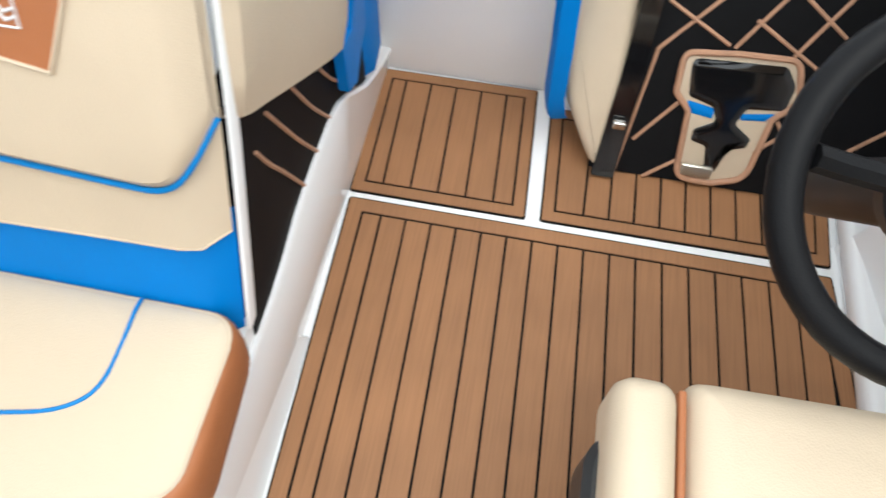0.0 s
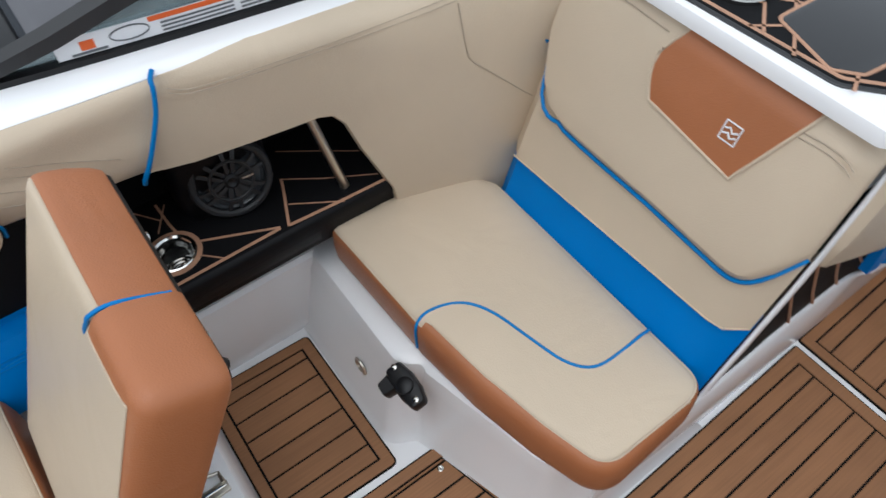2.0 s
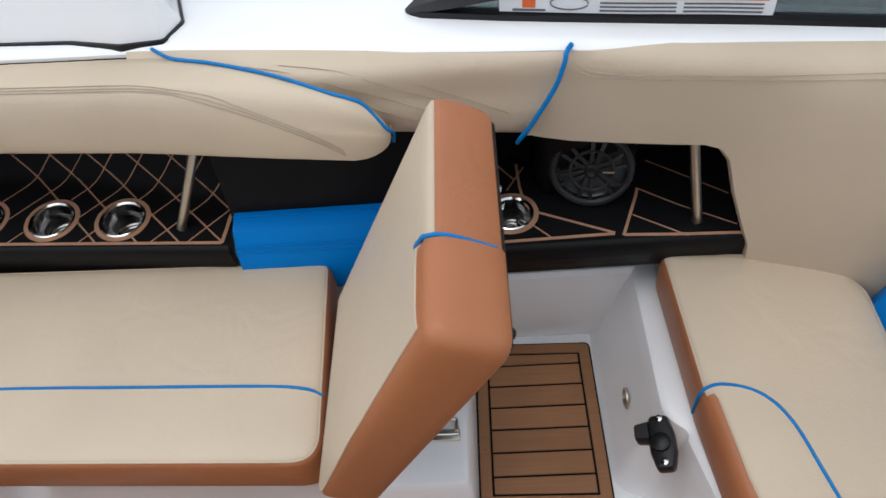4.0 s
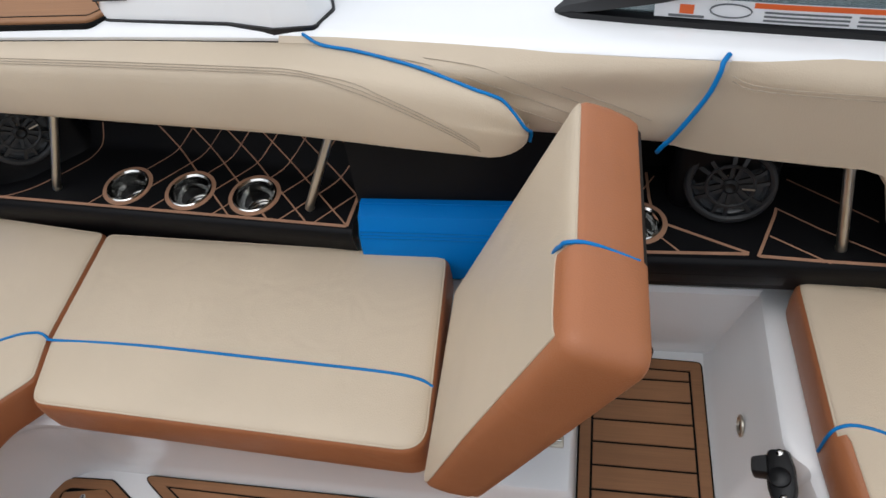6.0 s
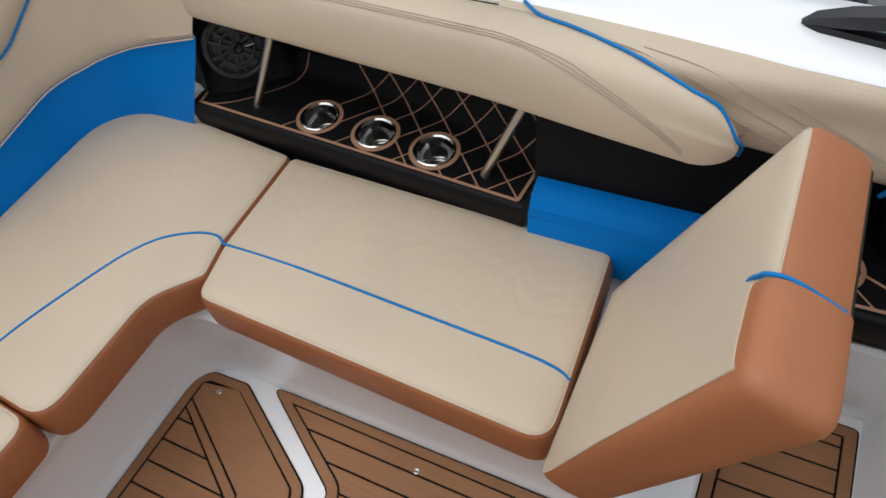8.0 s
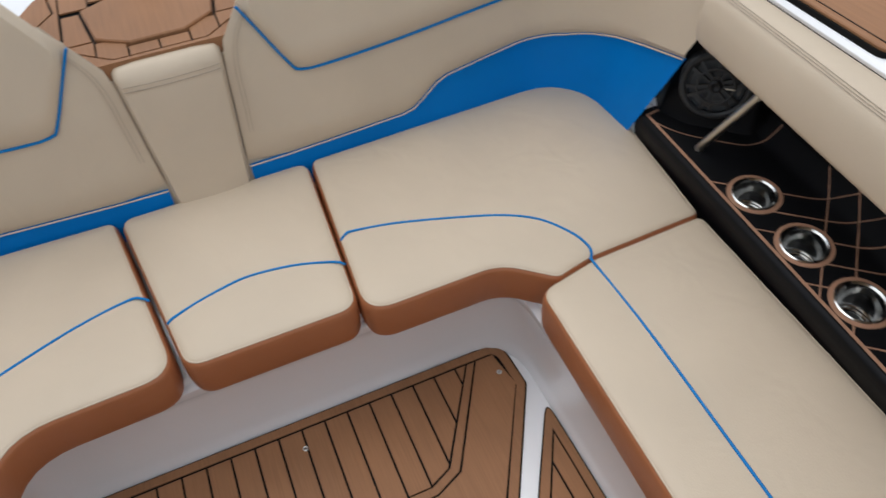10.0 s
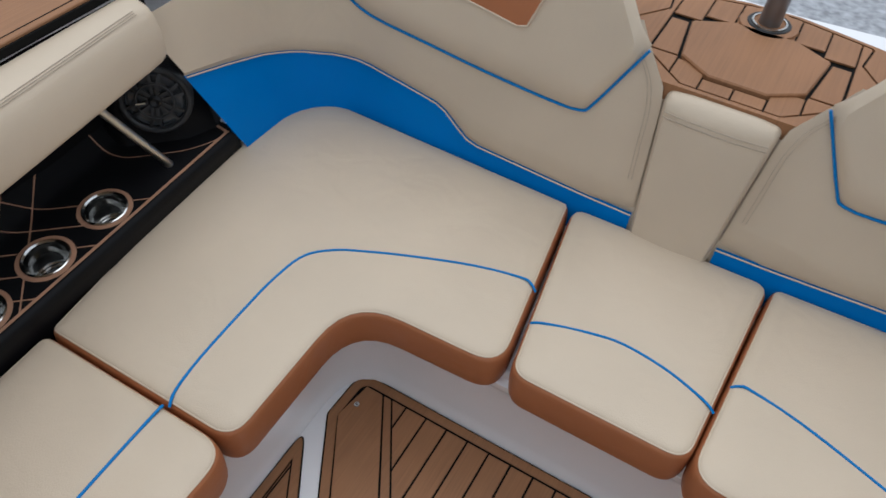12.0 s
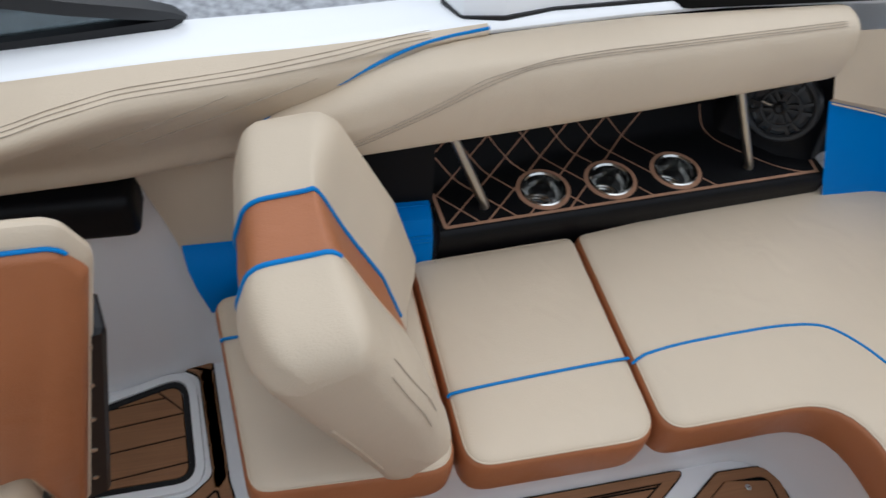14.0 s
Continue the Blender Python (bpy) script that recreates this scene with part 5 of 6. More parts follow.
QT = fillet([(-0.85, 2.08, 0.02), (-0.79, 2.01, 0.03), (-0.72, 1.995, 0.03), (-0.60, 1.992, 0.02), (-0.322, 2.002, 0.03), (-0.268, 2.045, 0.03), (-0.268, 2.2, 0.02), (-0.27, 2.72, 0.02), (-0.85, 2.72, 0.02)])
part("gasket", prism(inset(QT, -0.006), [(0, 0.896), (0, 0.9015), (0.003, 0.903)]), GLOSS, con, "glossy black edging")
part("top_panel", prism(QT, [(0, 0.898), (0, 0.9035), (0.001, 0.9045)]), FOAM, con, "black quilted top")
part("border_line", ring_band(QT, 0.004, 0.011, 0.9040, 0.9055), COPPER, con)
for a, b in (((-0.565, 2.160), (-0.447, 2.007)), ((-0.483, 2.125), (-0.390, 1.997)), ((-0.630, 2.098), (-0.560, 2.013)), ((-0.670, 2.288), (-0.505, 2.073)), ((-0.770, 2.208), (-0.630, 2.023)), ((-0.870, 2.208), (-0.770, 2.068)), ((-0.580, 2.018), (-0.440, 2.113)), ((-0.670, 2.023), (-0.510, 2.133)), ((-0.720, 2.028), (-0.550, 2.178)), ((-0.810, 2.088), (-0.630, 2.203)), ((-0.470, 2.000), (-0.440, 2.038)), ((-0.320, 2.038), (-0.300, 1.998))):
    part("quilt_line", line_mesh([(a, b)], 0.9055, 0.005), COPPER, con)
cupt = part("cup_holder", lathe([(0.046, 0.0), (0.046, 0.006), (0.042, 0.007), (0.038, 0.002), (0.034, -0.0), (0.0, -0.0)], (-0.534, 2.066, 0.9045)), STEEL, con, "polished steel cup holder")
HEX = fillet([(-0.452, 2.050, 0.012), (-0.345, 2.014, 0.012), (-0.313, 2.038, 0.012), (-0.295, 2.188, 0.02), (-0.350, 2.288, 0.02), (-0.445, 2.238, 0.02)])
part("tray_rim", ring_band(HEX, -0.006, 0.0, 0.9042, 0.9062), COPPER, con)
part("tray", prism(HEX, [(0, 0.9042), (0, 0.9055), (0.002, 0.906)]), GLOSS, con, "glossy dark inset tray")
part("quilted_side", sheet([[(-0.242, max(y, 1.93 + 0.36 * (z - 0.40)), z) for z in (0.02, 0.2, 0.4, 0.64)] for y in (1.80, 2.2, 2.45, 2.53)], (-0.02, 0, 0)), FOAM, con, "black quilted side recess")
for pts in (((2.031, 0.507), (2.056, 0.450), (2.088, 0.390), (2.148, 0.270)), ((2.085, 0.525), (2.136, 0.425), (2.165, 0.370), (2.22, 0.276)), ((2.176, 0.480), (2.224, 0.391), (2.262, 0.330), (2.302, 0.272)), ((2.293, 0.400), (2.335, 0.337), (2.375, 0.290), (2.448, 0.200))):
    part("side_line", tube(smooth_line([(-0.2405, y, z) for y, z in pts], 4), 0.0036, sides=5), COPPER, con)
rows = []
for y, zl in ((1.975, 0.645), (1.985, 0.635), (2.0, 0.622), (2.05, 0.590), (2.13, 0.537), (2.20, 0.492), (2.277, 0.443), (2.33, 0.415), (2.35, 0.412)):
    b = 0.0 if 1.98 < y < 2.34 else -0.015
    lag = max(0.0, (y - 1.97) / 0.38)
    rows.append([(x, y + (0.45 * lag + 0.30 * (1 - lag)) * max(0.0, z - zl), z) for x, z in ((-0.27, zl + 0.004), (-0.222 + b, zl - 0.006), (-0.210 + b, zl + 0.002), (-0.203 + b, zl + 0.05), (-0.200 + b, 0.75), (-0.203 + b, 0.855), (-0.24, 0.868))])
part("side_pad", sheet(rows), CREAM, con, "cream vinyl side pad")
part("blue_edge", sheet([[(x, y, z) for x, y, z in ((-0.27, 2.515 + max(0, 0.20 - z) * 0.2, z), (-0.245, 2.52 + max(0, 0.20 - z) * 0.3, z), (-0.228, 2.56, z), (-0.235, 2.64, z), (-0.29, 2.69, z))] for z in (0.14, 0.165, 0.20, 0.28, 0.40, 0.65, 0.9)]), BLUE, con, "blue vinyl edge pad")
part("blue_brace", sheet([[(-0.215, 2.345, 0.405), (-0.215, 2.349, 0.295)], [(-0.215, 2.40, 0.395), (-0.215, 2.40, 0.270)], [(-0.218, 2.46, 0.46), (-0.222, 2.46, 0.29)], [(-0.222, 2.51, 0.85), (-0.24, 2.58, 0.28)]], (-0.02, 0, 0)), BLUE, con)
coam = part("floor_coaming", sheet([[(-0.242, y, -0.007), (-0.240, y, 0.03), (-0.232, y, h), (-0.236, y, h + 0.006), (-0.27, y, h + 0.008)] for y, h in ((1.64, 0.245), (1.75, 0.246), (1.85, 0.246), (1.95, 0.247), (2.01, 0.254), (2.085, 0.270), (2.15, 0.275), (2.22, 0.274), (2.30, 0.271), (2.345, 0.260), (2.394, 0.231), (2.445, 0.191), (2.50, 0.148), (2.58, 0.105), (2.635, 0.08), (2.72, 0.05))], (-0.02, 0, 0)), WHITE)
tagged(coam, "white moulded side of the walkway floor", "trim", kind="structure")

# bow bulkhead door across the walkway
door = thing("bow_door", (-0.08, 2.72, 0.0), "closed pale grey moulded door across the walkway to the bow", "door", kind="structure")
part("leaf", block(-0.42, 0.30, 2.712, 2.75, -0.005, 1.0, 0.006), WHITE, door)
part("latch", block(-0.118, -0.078, 2.706, 2.714, 0.285, 0.291, 0.001), LABEL, door)

# ---- helm side ----
helm = thing("helm_console", (0.55, 2.6, 0.0), "black quilted helm console with copper lines and a cream padded corner", "console", kind="structure")
part("face", sheet([[(q, 2.50 + 0.50 * z, z) for z in (0.005, 0.25, 0.5, 0.8)] for q in (0.26, 0.5, 0.8, 1.05)], (0, 0.03, 0)), FOAM, helm, "black quilted face")


def face_pt(x, z, out=0.004):
    return (x, 2.50 + 0.50 * z - out, z)


for a, b in (((0.316, 0.003), (0.342, 0.253)), ((0.342, 0.253), (0.433, 0.348)), ((0.433, 0.348), (0.638, 0.566)), ((0.339, 0.076), (0.410, 0.161)), ((0.379, 0.003), (0.439, 0.047)), ((0.485, 0.272), (0.547, 0.361)), ((0.547, 0.361), (0.702, 0.592)), ((0.599, 0.272), (0.663, 0.375)), ((0.663, 0.375), (0.811, 0.620)), ((0.339, 0.337), (0.474, 0.276)), ((0.425, 0.465), (0.679, 0.315)), ((0.510, 0.324), (0.687, 0.238)), ((0.288, 0.490), (0.432, 0.400)), ((0.613, 0.153), (0.654, 0.104)), ((0.587, 0.086), (0.663, 0.155)), ((0.571, 0.562), (0.857, 0.392)), ((0.691, 0.052), (0.876, 0.206))):
    part("quilt_line", tube([face_pt(*a, 0.0005), face_pt(*b, 0.0005)], 0.0042, sides=6), COPPER, helm)


def on_face(bm, out):
    for v in bm.verts:
        x, z, h = v.co
        v.co = face_pt(x, z, out + h)
    return bm


rim = fillet([(0.394, 0.257, 0.02), (0.501, 0.267, 0.02), (0.613, 0.270, 0.03), (0.640, 0.197, 0.03), (0.600, 0.159, 0.02), (0.590, 0.035, 0.04), (0.522, 0.015, 0.03), (0.447, 0.017, 0.03), (0.433, 0.152, 0.02), (0.398, 0.183, 0.02)])
part("pocket_rim", tube([face_pt(p.x, p.y, 0.006) for p in rim], 0.0065, closed=True), COPPER, helm, "copper coloured pocket rim")
part("pocket_pad", on_face(prism(rim, [(0, 0.0), (0.009, 0.003)]), 0.001), CREAM, helm, "cream pocket lining")
for pts in (((0.425, 0.171), (0.482, 0.163), (0.485, 0.143), (0.438, 0.148)), ((0.537, 0.160), (0.604, 0.170), (0.587, 0.153), (0.540, 0.148))):
    part("pocket_stripe", on_face(prism(fillet([(x, z, 0.002) for x, z in pts], 3), [(0, 0.0), (0.008, 0.003)]), 0.005), BLUE, helm, "blue stripe")
part("pocket", on_face(prism(fillet([(0.411, 0.249, 0.015), (0.594, 0.257, 0.02), (0.622, 0.224, 0.02), (0.619, 0.178, 0.01), (0.545, 0.171, 0.012), (0.532, 0.140, 0.01), (0.573, 0.115, 0.008), (0.569, 0.097, 0.008), (0.536, 0.088, 0.01), (0.523, 0.040, 0.006), (0.501, 0.036, 0.006), (0.489, 0.089, 0.01), (0.455, 0.096, 0.008), (0.455, 0.119, 0.008), (0.494, 0.140, 0.01), (0.478, 0.167, 0.01), (0.425, 0.180, 0.012)]), [(0, 0.0), (0.009, 0.003), (0.015, 0.003)]), 0.006), GLOSS, helm, "glossy black phone pocket")
part("slider", on_face(block(0.453, 0.518, 0.030, 0.052, 0.0, 0.008, 0.003), 0.008), SATIN, helm)
PADLINE = fillet([(0.290, 0.004, 0.012), (0.250, 0.030, 0.03), (0.182, 0.139, 0.06), (0.134, 0.312, 0.05), (0.080, 0.80, 0.03), (0.290, 0.80, 0.03), (0.280, 0.356, 0.04), (0.294, 0.217, 0.04)])
part("corner_pad", on_face(prism(PADLINE, [(0.01, -0.16), (0.0, -0.12), (0.0, 0.0), (0.004, 0.012), (0.013, 0.022), (0.026, 0.026)]), 0.0), CREAM, helm, "cream vinyl corner pad")
part("side_strip", sheet([[(x, 2.472 + 0.48 * z, z) for x in (0.266 + 0.02 * min(1.0, z / 0.3), 0.315 + 0.01 * min(1.0, z / 0.3))] for z in (0.01, 0.2, 0.4, 0.7)], (0, 0.02, 0)), GLOSS, helm, "glossy black strip with catches")
for z in (0.12, 0.36):
    part("catch", block(0.285, 0.312, 2.457 + 0.48 * z, 2.472 + 0.48 * z, z, z + 0.02, 0.004), STEEL, helm)
part("blue_edge", sheet([[(x + dx, y, z) for x, y in ((0.035, 2.66), (0.008, 2.62), (0.0, 2.56), (0.012, y0), (0.045, y0 + 0.01))] for z, dx, y0 in ((0.09, 0.150, 2.545), (0.115, 0.142, 2.53), (0.165, 0.133, 2.52), (0.28, 0.129, 2.54), (0.42, 0.121, 2.56), (0.8, 0.115, 2.62))]), BLUE, helm, "blue vinyl edge pad")
part("footrest", block(0.79, 1.06, 2.0, 2.9, -0.007, 0.05, 0.02), WHITE, helm)

wheel = thing("steering_wheel", (0.52, 1.95, 0.74), "black padded steering wheel with a grey hub", "steering wheel")
wc, wa = Vector((0.520, 1.947, 0.737)), Vector((0, -0.62, 0.785)).normalized()
wu = Vector((1, 0, 0))
wv = wa.cross(wu)
part("rim", tube([wc + 0.172 * (wu * math.cos(a) + wv * math.sin(a)) for a in np.linspace(0, 2 * math.pi, 49)[:-1]], 0.0178, closed=True, sides=14), BLACK, wheel, "black leather wheel rim")
part("hub", lathe([(0.06, -0.05), (0.065, -0.02), (0.05, 0.0), (0.0, 0.006)], wc - wa * 0.02, wa), PLASTIC, wheel)
for a in (0.1, math.pi - 0.1, -math.pi / 2):
    d = wu * math.cos(a) + wv * math.sin(a)
    part("spoke", tube([wc + d * 0.05 - wa * 0.025, wc + d * 0.12 - wa * 0.015, wc + d * 0.155], 0.014, sides=8), BLACK, wheel)
part("column", tube([wc - wa * 0.03, wc - wa * 0.35], 0.04, sides=16), PLASTIC, wheel)

hs = thing("helm_seat", (0.53, 1.5, 0.0), "cream and tan vinyl helm seat with side bolsters on a pedestal", "seat")
part("pedestal", lathe([(0.16, 0.0), (0.15, 0.012), (0.06, 0.03), (0.05, 0.30), (0.09, 0.34)], (0.53, 1.48, 0.0)), SATIN, hs)
part("shell", prism(fillet([(0.235, 1.34, 0.05), (0.80, 1.34, 0.05), (0.80, 1.767, 0.05), (0.235, 1.767, 0.05)]), [(0.03, 0.335), (0.0, 0.36), (0.0, 0.44), (0.01, 0.45)]), GREY, hs, "dark grey plastic shell")
part("seat", prism(fillet([(0.336, 1.33, 0.03), (0.715, 1.33, 0.03), (0.715, 1.847, 0.05), (0.336, 1.838, 0.03)]), [(0.0, 0.42), (0.0, 0.465), (0.008, 0.485), (0.025, 0.497), (0.05, 0.50)], ), CREAM, hs, "cream vinyl seat pad")
for x0, x1 in ((0.250, 0.326), (0.728, 0.800)):
    part("side_bolster", prism(fillet([(x0, 1.33, 0.03), (x1, 1.33, 0.03), (x1, 1.822, 0.03), (x0, 1.822, 0.03)]), [(0.0, 0.42), (0.0, 0.48), (0.005, 0.50), (0.016, 0.512), (0.028, 0.515)]), CREAM, hs, "cream vinyl side bolster")
for x in (0.331, 0.7215):
    part("welt", block(x - 0.0045, x + 0.0045, 1.34, 1.816, 0.43, 0.492, 0.003), BROWN, hs, "tan brown welt")
bk = Matrix.Translation((0.58, 1.165, 0.86)) @ Matrix.Rotation(radians(-75), 4, "Z") @ Matrix.Translation((-0.679, -1.154, -0.86))
SB = fillet([(0.335, 0.51, 0.03), (0.515, 0.51, 0.02), (0.53, 0.375, 0.03), (0.568, 0.375, 0.02), (0.701, 0.885, 0.03), (0.680, 0.938, 0.03), (0.60, 0.958, 0.06), (0.42, 0.960, 0.06), (0.352, 0.89, 0.06)])


def back_layer(name, outline, steps, mat, label):
    bm = prism(outline, steps)
    for v in bm.verts:
        v.co = (v.co.x, v.co.z, v.co.y)
    bm.transform(bk)
    part(name, bm, mat, hs, label)


back_layer("back_cushion", SB, [(0.03, 1.158), (0.008, 1.161), (0.0, 1.168), (0.0, 1.178), (0.010, 1.190), (0.03, 1.194)], CREAM, "cream vinyl seat back")
PANEL = fillet([(0.345, 0.52, 0.03), (0.520, 0.52, 0.02), (0.535, 0.385, 0.02), (0.563, 0.385, 0.02), (0.693, 0.875, 0.03), (0.672, 0.917, 0.03), (0.60, 0.934, 0.05), (0.425, 0.938, 0.05), (0.362, 0.88, 0.06)])
back_layer("back_panel", PANEL, [(0.012, 1.150), (0.004, 1.154), (0.0, 1.162), (0.0, 1.18)], BROWN, "tan brown vinyl rear panel")
bm = tube([(p.x, 1.157, p.y) for p in PANEL if p.y > 0.895], 0.0026)
bm.transform(bk)
part("piping", bm, PIPE, hs, "bright blue piping")
back_layer("rail", fillet([(0.640, 0.758, 0.01), (0.683, 0.758, 0.01), (0.594, 0.37, 0.01), (0.550, 0.37, 0.01)]), [(0.006, 1.166), (0.0, 1.172), (0.0, 1.225)], PLASTIC, "black plastic rear rail")
for k in range(5):
    bm = lathe([(0.0045, -0.001), (0.0045, 0.002), (0.002, 0.003), (0.0, 0.003)], (0.586 + 0.0175 * k, 1.1665, 0.43 + 0.076 * k), (0, -1, 0), 12)
    bm.transform(bk)
    part("rivet", bm, SATIN, hs, "small steel rivet")

# ---- upright starboard backrest ----
sb = thing("upright_backrest", (0.68, 0.83, 0.405), "sculpted cream vinyl backrest with a tan band between blue pipes", "backrest")
PROF = fillet([(0.798, 0.409, 0.02), (0.858, 0.411, 0.025), (1.020, 0.757, 0.05), (0.996, 0.832, 0.04), (0.872, 0.851, 0.05), (0.773, 0.653, 0.10), (0.722, 0.489, 0.035)], 6)

STEPS = [max(1, int((PROF[(i + 1) % len(PROF)] - PROF[i]).length / 0.012)) for i in range(len(PROF))]


def sb_loop(x, d):
    """The profile drawn in by d, its long sides cut into short steps."""
    pts, out = inset(PROF, d), []
    for i, p in enumerate(pts):
        q, many = pts[(i + 1) % len(pts)], STEPS[i]
        out += [(x, p.x + (q.x - p.x) * k / many, p.y + (q.y - p.y) * k / many) for k in range(many)]
    return out


def sb_point(x, y, z):
    """The aft side is hollowed along the tan band; the inboard end is drawn in at its foot."""
    aft = min(1.0, max(0.0, (0.798 + 0.303 * (z - 0.409) - y) / 0.085))
    y += aft * aft * (3 - 2 * aft) * lerp_table([(0.47, 0.010), (0.55, 0.018), (0.60, 0.030), (0.705, 0.048), (0.75, 0.040), (0.85, 0.0)], x)
    k = min(1.0, max(0.0, (0.56 - x) / 0.09))
    return (x, y - 0.012 * k * min(1.0, max(0.0, (y - 0.80) / 0.1)), z + 0.024 * k * min(1.0, max(0.0, (0.70 - z) / 0.25)))


def sb_part(xs, name, mat, label, caps):
    bm = bmesh.new()
    rings(bm, [[sb_point(x, b, c) for _, b, c in sb_loop(x, d)] for x, d in xs], True, *caps)
    return part(name, bm, mat, sb, label)


sb_part([(0.467, 0.052), (0.471, 0.036), (0.482, 0.018), (0.503, 0.006), (0.525, 0.001), (0.550, -0.002), (0.575, -0.003), (0.592, -0.002), (0.600, 0.001)], "inner_pad", CREAM, "cream vinyl pad", (True, False))
sb_part([(0.600, 0.001), (0.61, 0.0015), (0.65, 0.001), (0.695, 0.0015), (0.705, 0.001)], "band", BROWN, "tan brown vinyl band", (False, False))
sb_part([(0.705, 0.001), (0.715, -0.001), (0.75, -0.001), (0.79, 0.0), (0.82, 0.0), (0.855, 0.004), (0.872, 0.014), (0.88, 0.035)], "outer_pad", CREAM, "cream vinyl pad", (False, True))
loop = sb_loop(0.0, -0.0005)
first = next(i for i in range(len(loop)) if loop[i - 1][2] <= 0.50 < loop[i][2])
up = [p for p in loop[first:] + loop[:first] if p[2] > 0.50]
part("piping", tube([sb_point(0.600, y, z) for _, y, z in up if y > 0.868], 0.0036), PIPE, sb, "bright blue piping")
part("welt", tube([sb_point(0.600, y, z) for _, y, z in up if y <= 0.875 and z > 0.52], 0.0020, sides=6), CREAM, sb, "pale sewn welt")
part("piping", tube([sb_point(0.705, y, z) for _, y, z in up if z > 0.535], 0.0034), PIPE, sb, "bright blue piping")
for x, d in ((0.479, 0.0195), (0.500, 0.0065)):
    part("stitching", tube([sb_point(x, y, z) for _, y, z in sb_loop(x, d) if 0.60 < z < 0.77 and y < 0.85], 0.0008, sides=5), THREAD, sb, "stitched fold")
part("welt", tube([sb_point(0.4705, y, z) for _, y, z in sb_loop(0.4705, 0.036) if 0.50 < z < 0.66 and y > 0.84], 0.0016, sides=6), CREAM, sb, "pale sewn welt")

# starboard side of the cockpit ahead of the bench
sw = part("starboard_wall", sheet([[(x, y, z) for x, z in ((1.012 - 0.18 * (y - 1.15), -0.007), (1.016 - 0.18 * (y - 1.15), 0.02), (1.025 - 0.12 * (y - 1.15), 0.30), (1.03 - 0.10 * (y - 1.15), 0.62))] for y in (1.08, 1.3, 1.8, 2.4)], (0.02, 0, 0)), WHITE)
tagged(sw, "white moulded cockpit side beside the helm", "wall", kind="structure")
ar = thing("armrest_shelf", (1.0, 1.4, 0.58), "black padded shelf on the side beside the helm", "shelf")
part("pad", block(0.945, 1.12, 1.190, 2.2, 0.52, 0.612, 0.02), BLACK, ar)
cp = thing("corner_lining", (1.0, 1.0, 0.38), "cream vinyl lining over a blue foot pad beside the bench", "lining", kind="structure")
part("panel", sheet([[(x, y + 0.30 * max(0.0, z - 0.44) * f, z) for x, z in ((0.992, 0.42), (1.0, 0.50), (1.012, 0.60), (1.025, 0.68))] for y, f in ((0.95, 0), (1.06, 0.5), (1.143, 1))], (0.02, 0, 0)), CREAM, cp)
part("foot_pad", sheet([[(x, y + 0.24 * (z - 0.44) * f, z) for x, z in ((0.935, 0.30), (0.940, 0.37), (0.955, 0.41), (0.985, 0.438), (1.01, 0.442))] for y, f in ((0.90, 0), (1.05, 0.5), (1.143, 1))], (0.02, 0, 0)), BLUE, cp)


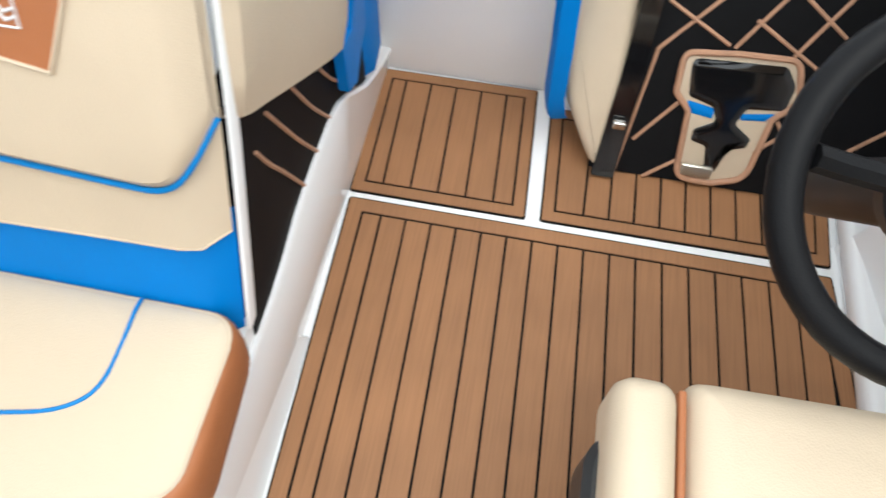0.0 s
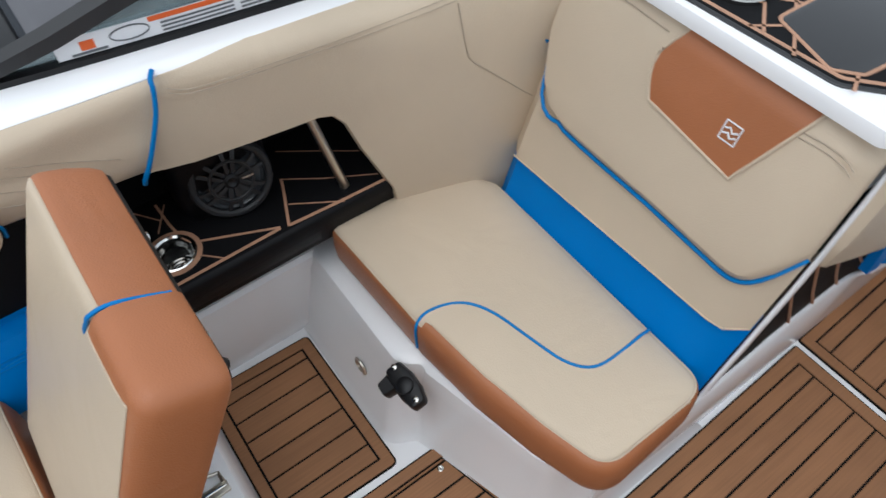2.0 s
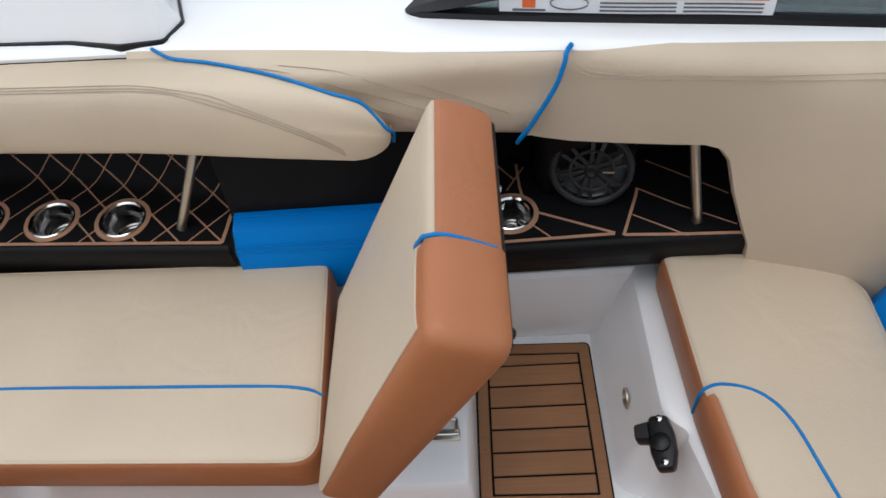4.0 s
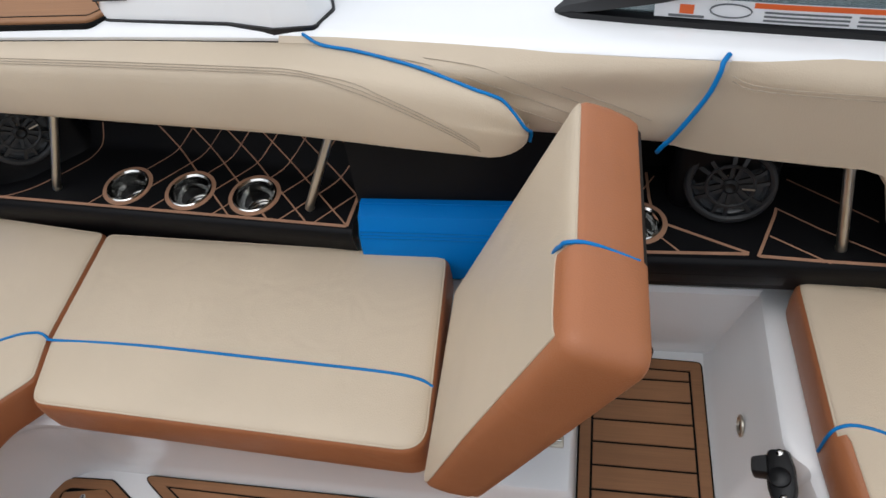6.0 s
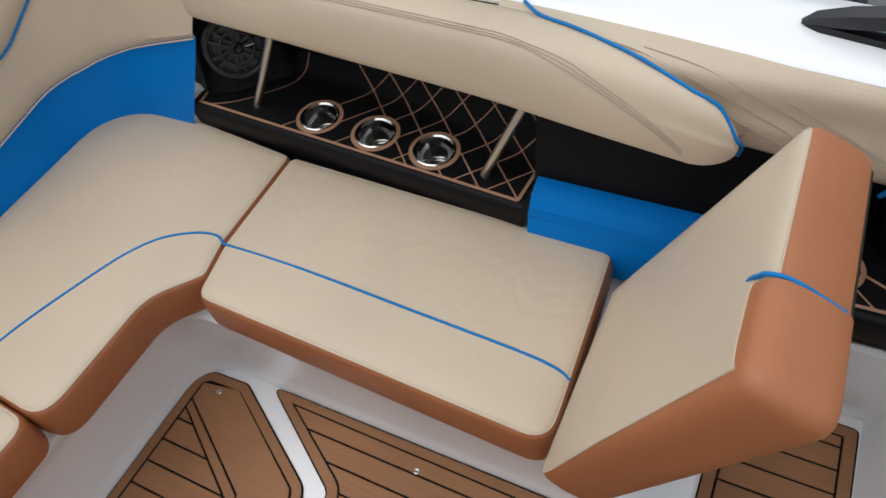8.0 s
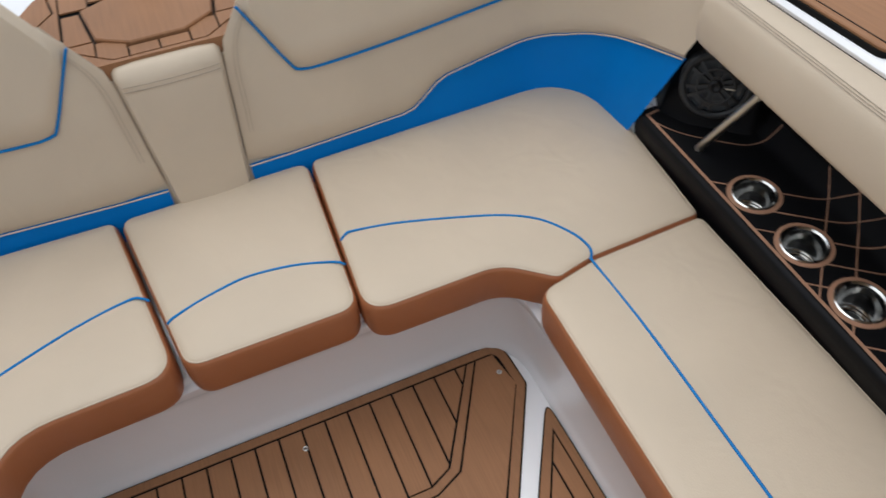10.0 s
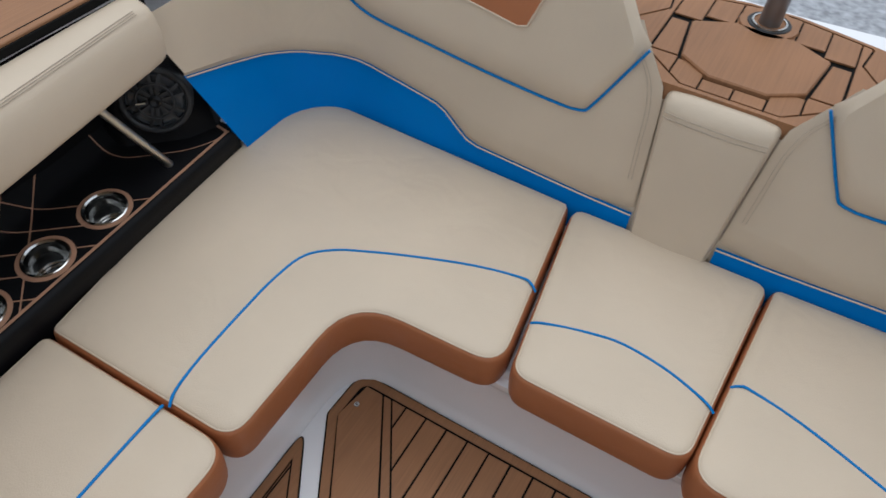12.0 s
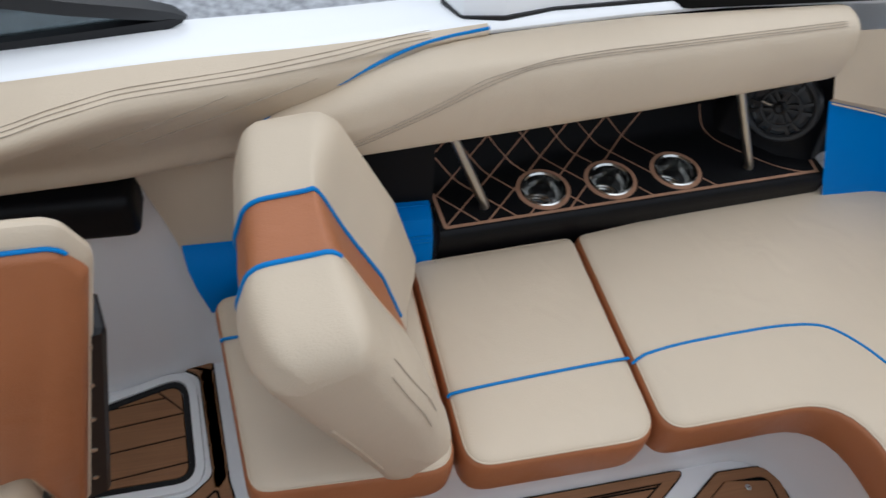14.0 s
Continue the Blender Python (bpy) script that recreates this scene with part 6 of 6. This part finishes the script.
# ---- windshield ends, labels, tower feet ----
def windshield(side, with_label):
    t = thing("windshield_end", (side * 1.07, 1.5, 0.85), "aft end of the dark framed windshield with tinted glass", "windshield", "windshield ends")
    def wx(y):
        return lerp_table([(1.07, 1.080), (1.229, 1.046), (1.4, 1.014), (1.54, 0.992), (1.762, 0.950), (2.0, 0.90), (2.3, 0.83)], y)
    ys = [1.07, 1.09, 1.13, 1.2, 1.3, 1.45, 1.6, 1.8, 2.0, 2.3]
    rows = [[(side * (wx(y) + dx * (0.3 if y < 1.08 else 1)), y, 0.853 + h * (0.2 if y < 1.08 else 1)) for dx, h in ((-0.012, -0.004), (-0.010, 0.010), (0.010, 0.012), (0.014, -0.004))] for y in ys]
    part("base_rail", sheet(rows), PLASTIC, t, "black base rail")
    rows = []
    for y, z, w in ((1.065, 0.856, 0.004), (1.085, 0.866, 0.012), (1.13, 0.880, 0.017), (1.22, 0.904, 0.019), (1.35, 0.945, 0.020), (1.55, 1.02, 0.021), (1.9, 1.17, 0.022)):
        c = Vector((side * (wx(y) + 0.004), y, z))
        rows.append([c + Vector((side * dx * w, dy * w * 0.3, dz * w)) for dx, dy, dz in ((-1, 0.4, -0.5), (-0.8, -0.6, 0.5), (0.2, -1, 0.9), (1, -0.5, 0.4), (1, 0.6, -0.6), (0, 1, -0.9))])
    bm = bmesh.new()
    rings(bm, rows, True, True, True)
    part("frame", bm, GREY, t, "dark grey windshield frame")
    top = lambda y: lerp_table([(1.09, 0.868), (1.22, 0.904), (1.35, 0.945), (1.55, 1.02), (1.9, 1.17)], y)
    pane = part("pane", sheet([[(side * (wx(y) + 0.002 + k * 0.0), y, 0.862 + (top(y) - 0.862) * k) for k in (0, 1)] for y in (1.12, 1.3, 1.5, 1.7, 1.9)], (side * 0.005, 0, 0)), GLASS, t, "tinted glass")
    pane.visible_shadow = False
    if with_label:
        lab = thing("warning_label", (side * (wx(1.5) - 0.003), 1.5, 0.88), "white warning label with an orange band along the glass", "label")
        f = lambda y, z, o=0.0: (side * (wx(y) - 0.0035 - o), y, z)
        def strip(name, y0, y1, z0, z1, mat, o):
            n = 6
            part(name, sheet([[f(y0 + (y1 - y0) * i / n, z0, o), f(y0 + (y1 - y0) * i / n, z1, o)] for i in range(n + 1)], (side * 0.0006, 0, 0)), mat, lab)
        strip("sheet", 1.215, 1.61, 0.866, 0.899, LABEL, 0.0)
        strip("orange_band", 1.35, 1.60, 0.890, 0.898, ORANGE, 0.0008)
        for k in range(3):
            strip("text_bar", 1.365, 1.475, 0.8695 + 0.0065 * k, 0.8725 + 0.0065 * k, INK, 0.0008)
            strip("text_bar", 1.485, 1.595, 0.8695 + 0.0065 * k, 0.8725 + 0.0065 * k, INK, 0.0008)
        strip("red_mark", 1.250, 1.270, 0.874, 0.889, ORANGE, 0.0008)
        strip("mark_bar", 1.235, 1.285, 0.868, 0.872, INK, 0.0008)
        part("outline_mark", tube([f(1.32 + 0.028 * math.cos(a), 0.883 + 0.011 * math.sin(a), 0.001) for a in np.linspace(0, 2 * math.pi, 21)[:-1]], 0.0012, closed=True, sides=5), INK, lab)
    return t


windshield(-1, True)
windshield(1, False)

for side in (-1, 1):
    t = thing("tower_foot", (side * 1.16, 0.4, 0.85), "white moulded wake tower foot with a black gasket line", "tower foot", "tower feet")
    o, f0 = 0.0, (0.0 if side < 0 else -0.025)
    out = fillet([(side * (x + o), y, r) for x, y, r in ((1.102, 0.24 + f0, 0.04), (1.078, 0.50 + f0, 0.05), (1.056, 0.592 + f0, 0.01), (1.060, 0.665 + f0, 0.01), (1.11, 0.685 + f0, 0.02), (1.24, 0.64 + f0, 0.04), (1.24, 0.18 + f0, 0.04))])
    part("gasket", prism(inset(out, -0.004), [(0, 0.842), (0, 0.858)]), PLASTIC, t, "black gasket")
    part("foot", prism(out, [(0.0, 0.85), (0.002, 0.872), (0.02, 0.91), (0.04, 1.05), (0.06, 1.25)]), WHITE, t)
    part("seam", tube([(side * (1.082 + o + 0.03 * f), 0.51 - 0.05 * f, 0.86 + 0.06 * f) for f in (0, 0.5, 1, 1.5)], 0.003, sides=6), PLASTIC, t)
    for k in range(4):
        part("vent_slot", block(side * (1.105 + o + 0.006 * k) - 0.002, side * (1.105 + o + 0.006 * k) + 0.002, 0.24, 0.31, 0.892 + 0.01 * k, 0.895 + 0.01 * k, 0.001), PLASTIC, t)
    gp = fillet([(side * (x + o), y, r) for x, y, r in ((1.098, -0.45, 0.02), (1.085, 0.225, 0.03), (1.12, 0.255, 0.02), (1.23, 0.16, 0.03), (1.21, -0.45, 0.02))])
    pad = thing("gunwale_mat", (side * 1.16, -0.1, 0.853), "brown teak-look foam step pad on the gunwale", "deck mat", "gunwale mats")
    part("backing", prism(inset(gp, -0.005), [(0, 0.845), (0, 0.861)]), GROOVE, pad)
    part("pad", prism(gp, [(0, 0.858), (0, 0.865), (0.002, 0.867)]), TEAK, pad)
    part("groove_line", tube([(p.x, p.y, 0.8665) for p in inset(gp, 0.016)], 0.0018, closed=True, sides=5), GROOVE, pad)

# cleat, drain in the well beside the forward seat
cl = thing("locking_latch", (-0.576, 1.462, 0.275), "black plastic latch with two steel bolts on the white seat base", "latch")
cm = Matrix.Translation((-0.576, 1.460, 0.279)) @ Matrix.Scale(0.88, 4) @ Matrix.Rotation(radians(-2), 4, "Z") @ Matrix.Rotation(radians(18), 4, "X")
bm = prism(fillet([(-0.058, -0.020, 0.012), (-0.02, -0.026, 0.01), (0.02, -0.026, 0.01), (0.056, -0.018, 0.012), (0.058, 0.016, 0.014), (0.02, 0.026, 0.02), (-0.02, 0.026, 0.02), (-0.056, 0.018, 0.014)]), [(0.004, -0.01), (0.0, 0.0), (0.0, 0.016), (0.004, 0.023), (0.010, 0.025)])
bm.transform(cm)
part("body", bm, PLASTIC, cl)
bm = prism(fillet([(-0.040, -0.05, 0.008), (-0.008, -0.052, 0.008), (-0.004, -0.02, 0.004), (-0.044, -0.02, 0.004)]), [(0.002, -0.008), (0.0, 0.0), (0.0, 0.024), (0.003, 0.028)])
bm.transform(cm)
part("lever", bm, PLASTIC, cl, "black lever")
bm = lathe([(0.020, 0.02), (0.019, 0.032), (0.013, 0.036), (0.0, 0.036)], (0.004, -0.002, 0), (0, 0, 1), 20)
bm.transform(cm)
part("boss", bm, PLASTIC, cl, "round black boss")
for ox, oy in ((-0.046, 0.002), (0.044, 0.0)):
    bm = lathe([(0.0075, 0.024), (0.007, 0.028), (0.003, 0.030), (0.0, 0.0295)], (ox, oy, 0), (0, 0, 1), 16)
    bm.transform(cm)
    part("bolt", bm, STEEL, cl, "steel bolt")
dr = thing("drain_fitting", (-0.739, 1.43, 0.141), "small oval steel drain fitting in the well wall", "drain")
bm = lathe([(0.022, 0.0), (0.022, 0.004), (0.016, 0.006), (0.013, 0.001)], (-0.739, 1.437, 0.141), (0, -1, 0), 24)
part("flange", bm, SATIN, dr)
part("hole", lathe([(0.013, 0.0), (0.013, 0.0015)], (-0.739, 1.437, 0.141), (0, -1, 0), 20), GROOVE, dr)

# neighbouring boat beyond the port side
nb = thing("neighbouring_boat", (-3.0, 1.2, -1.3), "dark slate boat parked alongside with a black cover edge", "boat", "", "")
part("body", prism(fillet([(-4.2, -2.5, 0.3), (-1.75, -2.5, 0.3), (-1.75, 3.8, 0.6), (-4.2, 3.8, 0.6)]), [(0.35, -1.3), (0.1, -0.6), (0.0, 0.25), (0.04, 0.34), (0.25, 0.38)]), SLATE, nb)
part("rub_rail", tube([(p.x, p.y, 0.26) for p in fillet([(-4.2, -2.5, 0.3), (-1.75, -2.5, 0.3), (-1.75, 3.8, 0.6), (-4.2, 3.8, 0.6)])], 0.02, closed=True), PLASTIC, nb)
part("deck_cover", prism(fillet([(-4.1, -2.4, 0.3), (-1.90, -2.4, 0.3), (-1.90, 0.35, 0.08), (-2.05, 0.55, 0.05), (-4.1, 0.55, 0.05)]), [(0.02, 0.36), (0.0, 0.40), (0.03, 0.415)]), DECKGREY, nb, "grey deck cover")
part("deck_cover", prism(fillet([(-4.1, 1.20, 0.05), (-1.86, 1.20, 0.05), (-1.86, 3.6, 0.5), (-4.1, 3.6, 0.3)]), [(0.02, 0.36), (0.0, 0.40), (0.03, 0.415)]), DECKGREY, nb, "grey deck cover")
part("red_tag", block(-1.80, -1.76, 0.62, 0.70, 0.285, 0.335, 0.004), RED, nb)
part("cover_strap", block(-2.3, -1.76, 1.0, 1.18, 0.26, 0.40, 0.02), PLASTIC, nb)
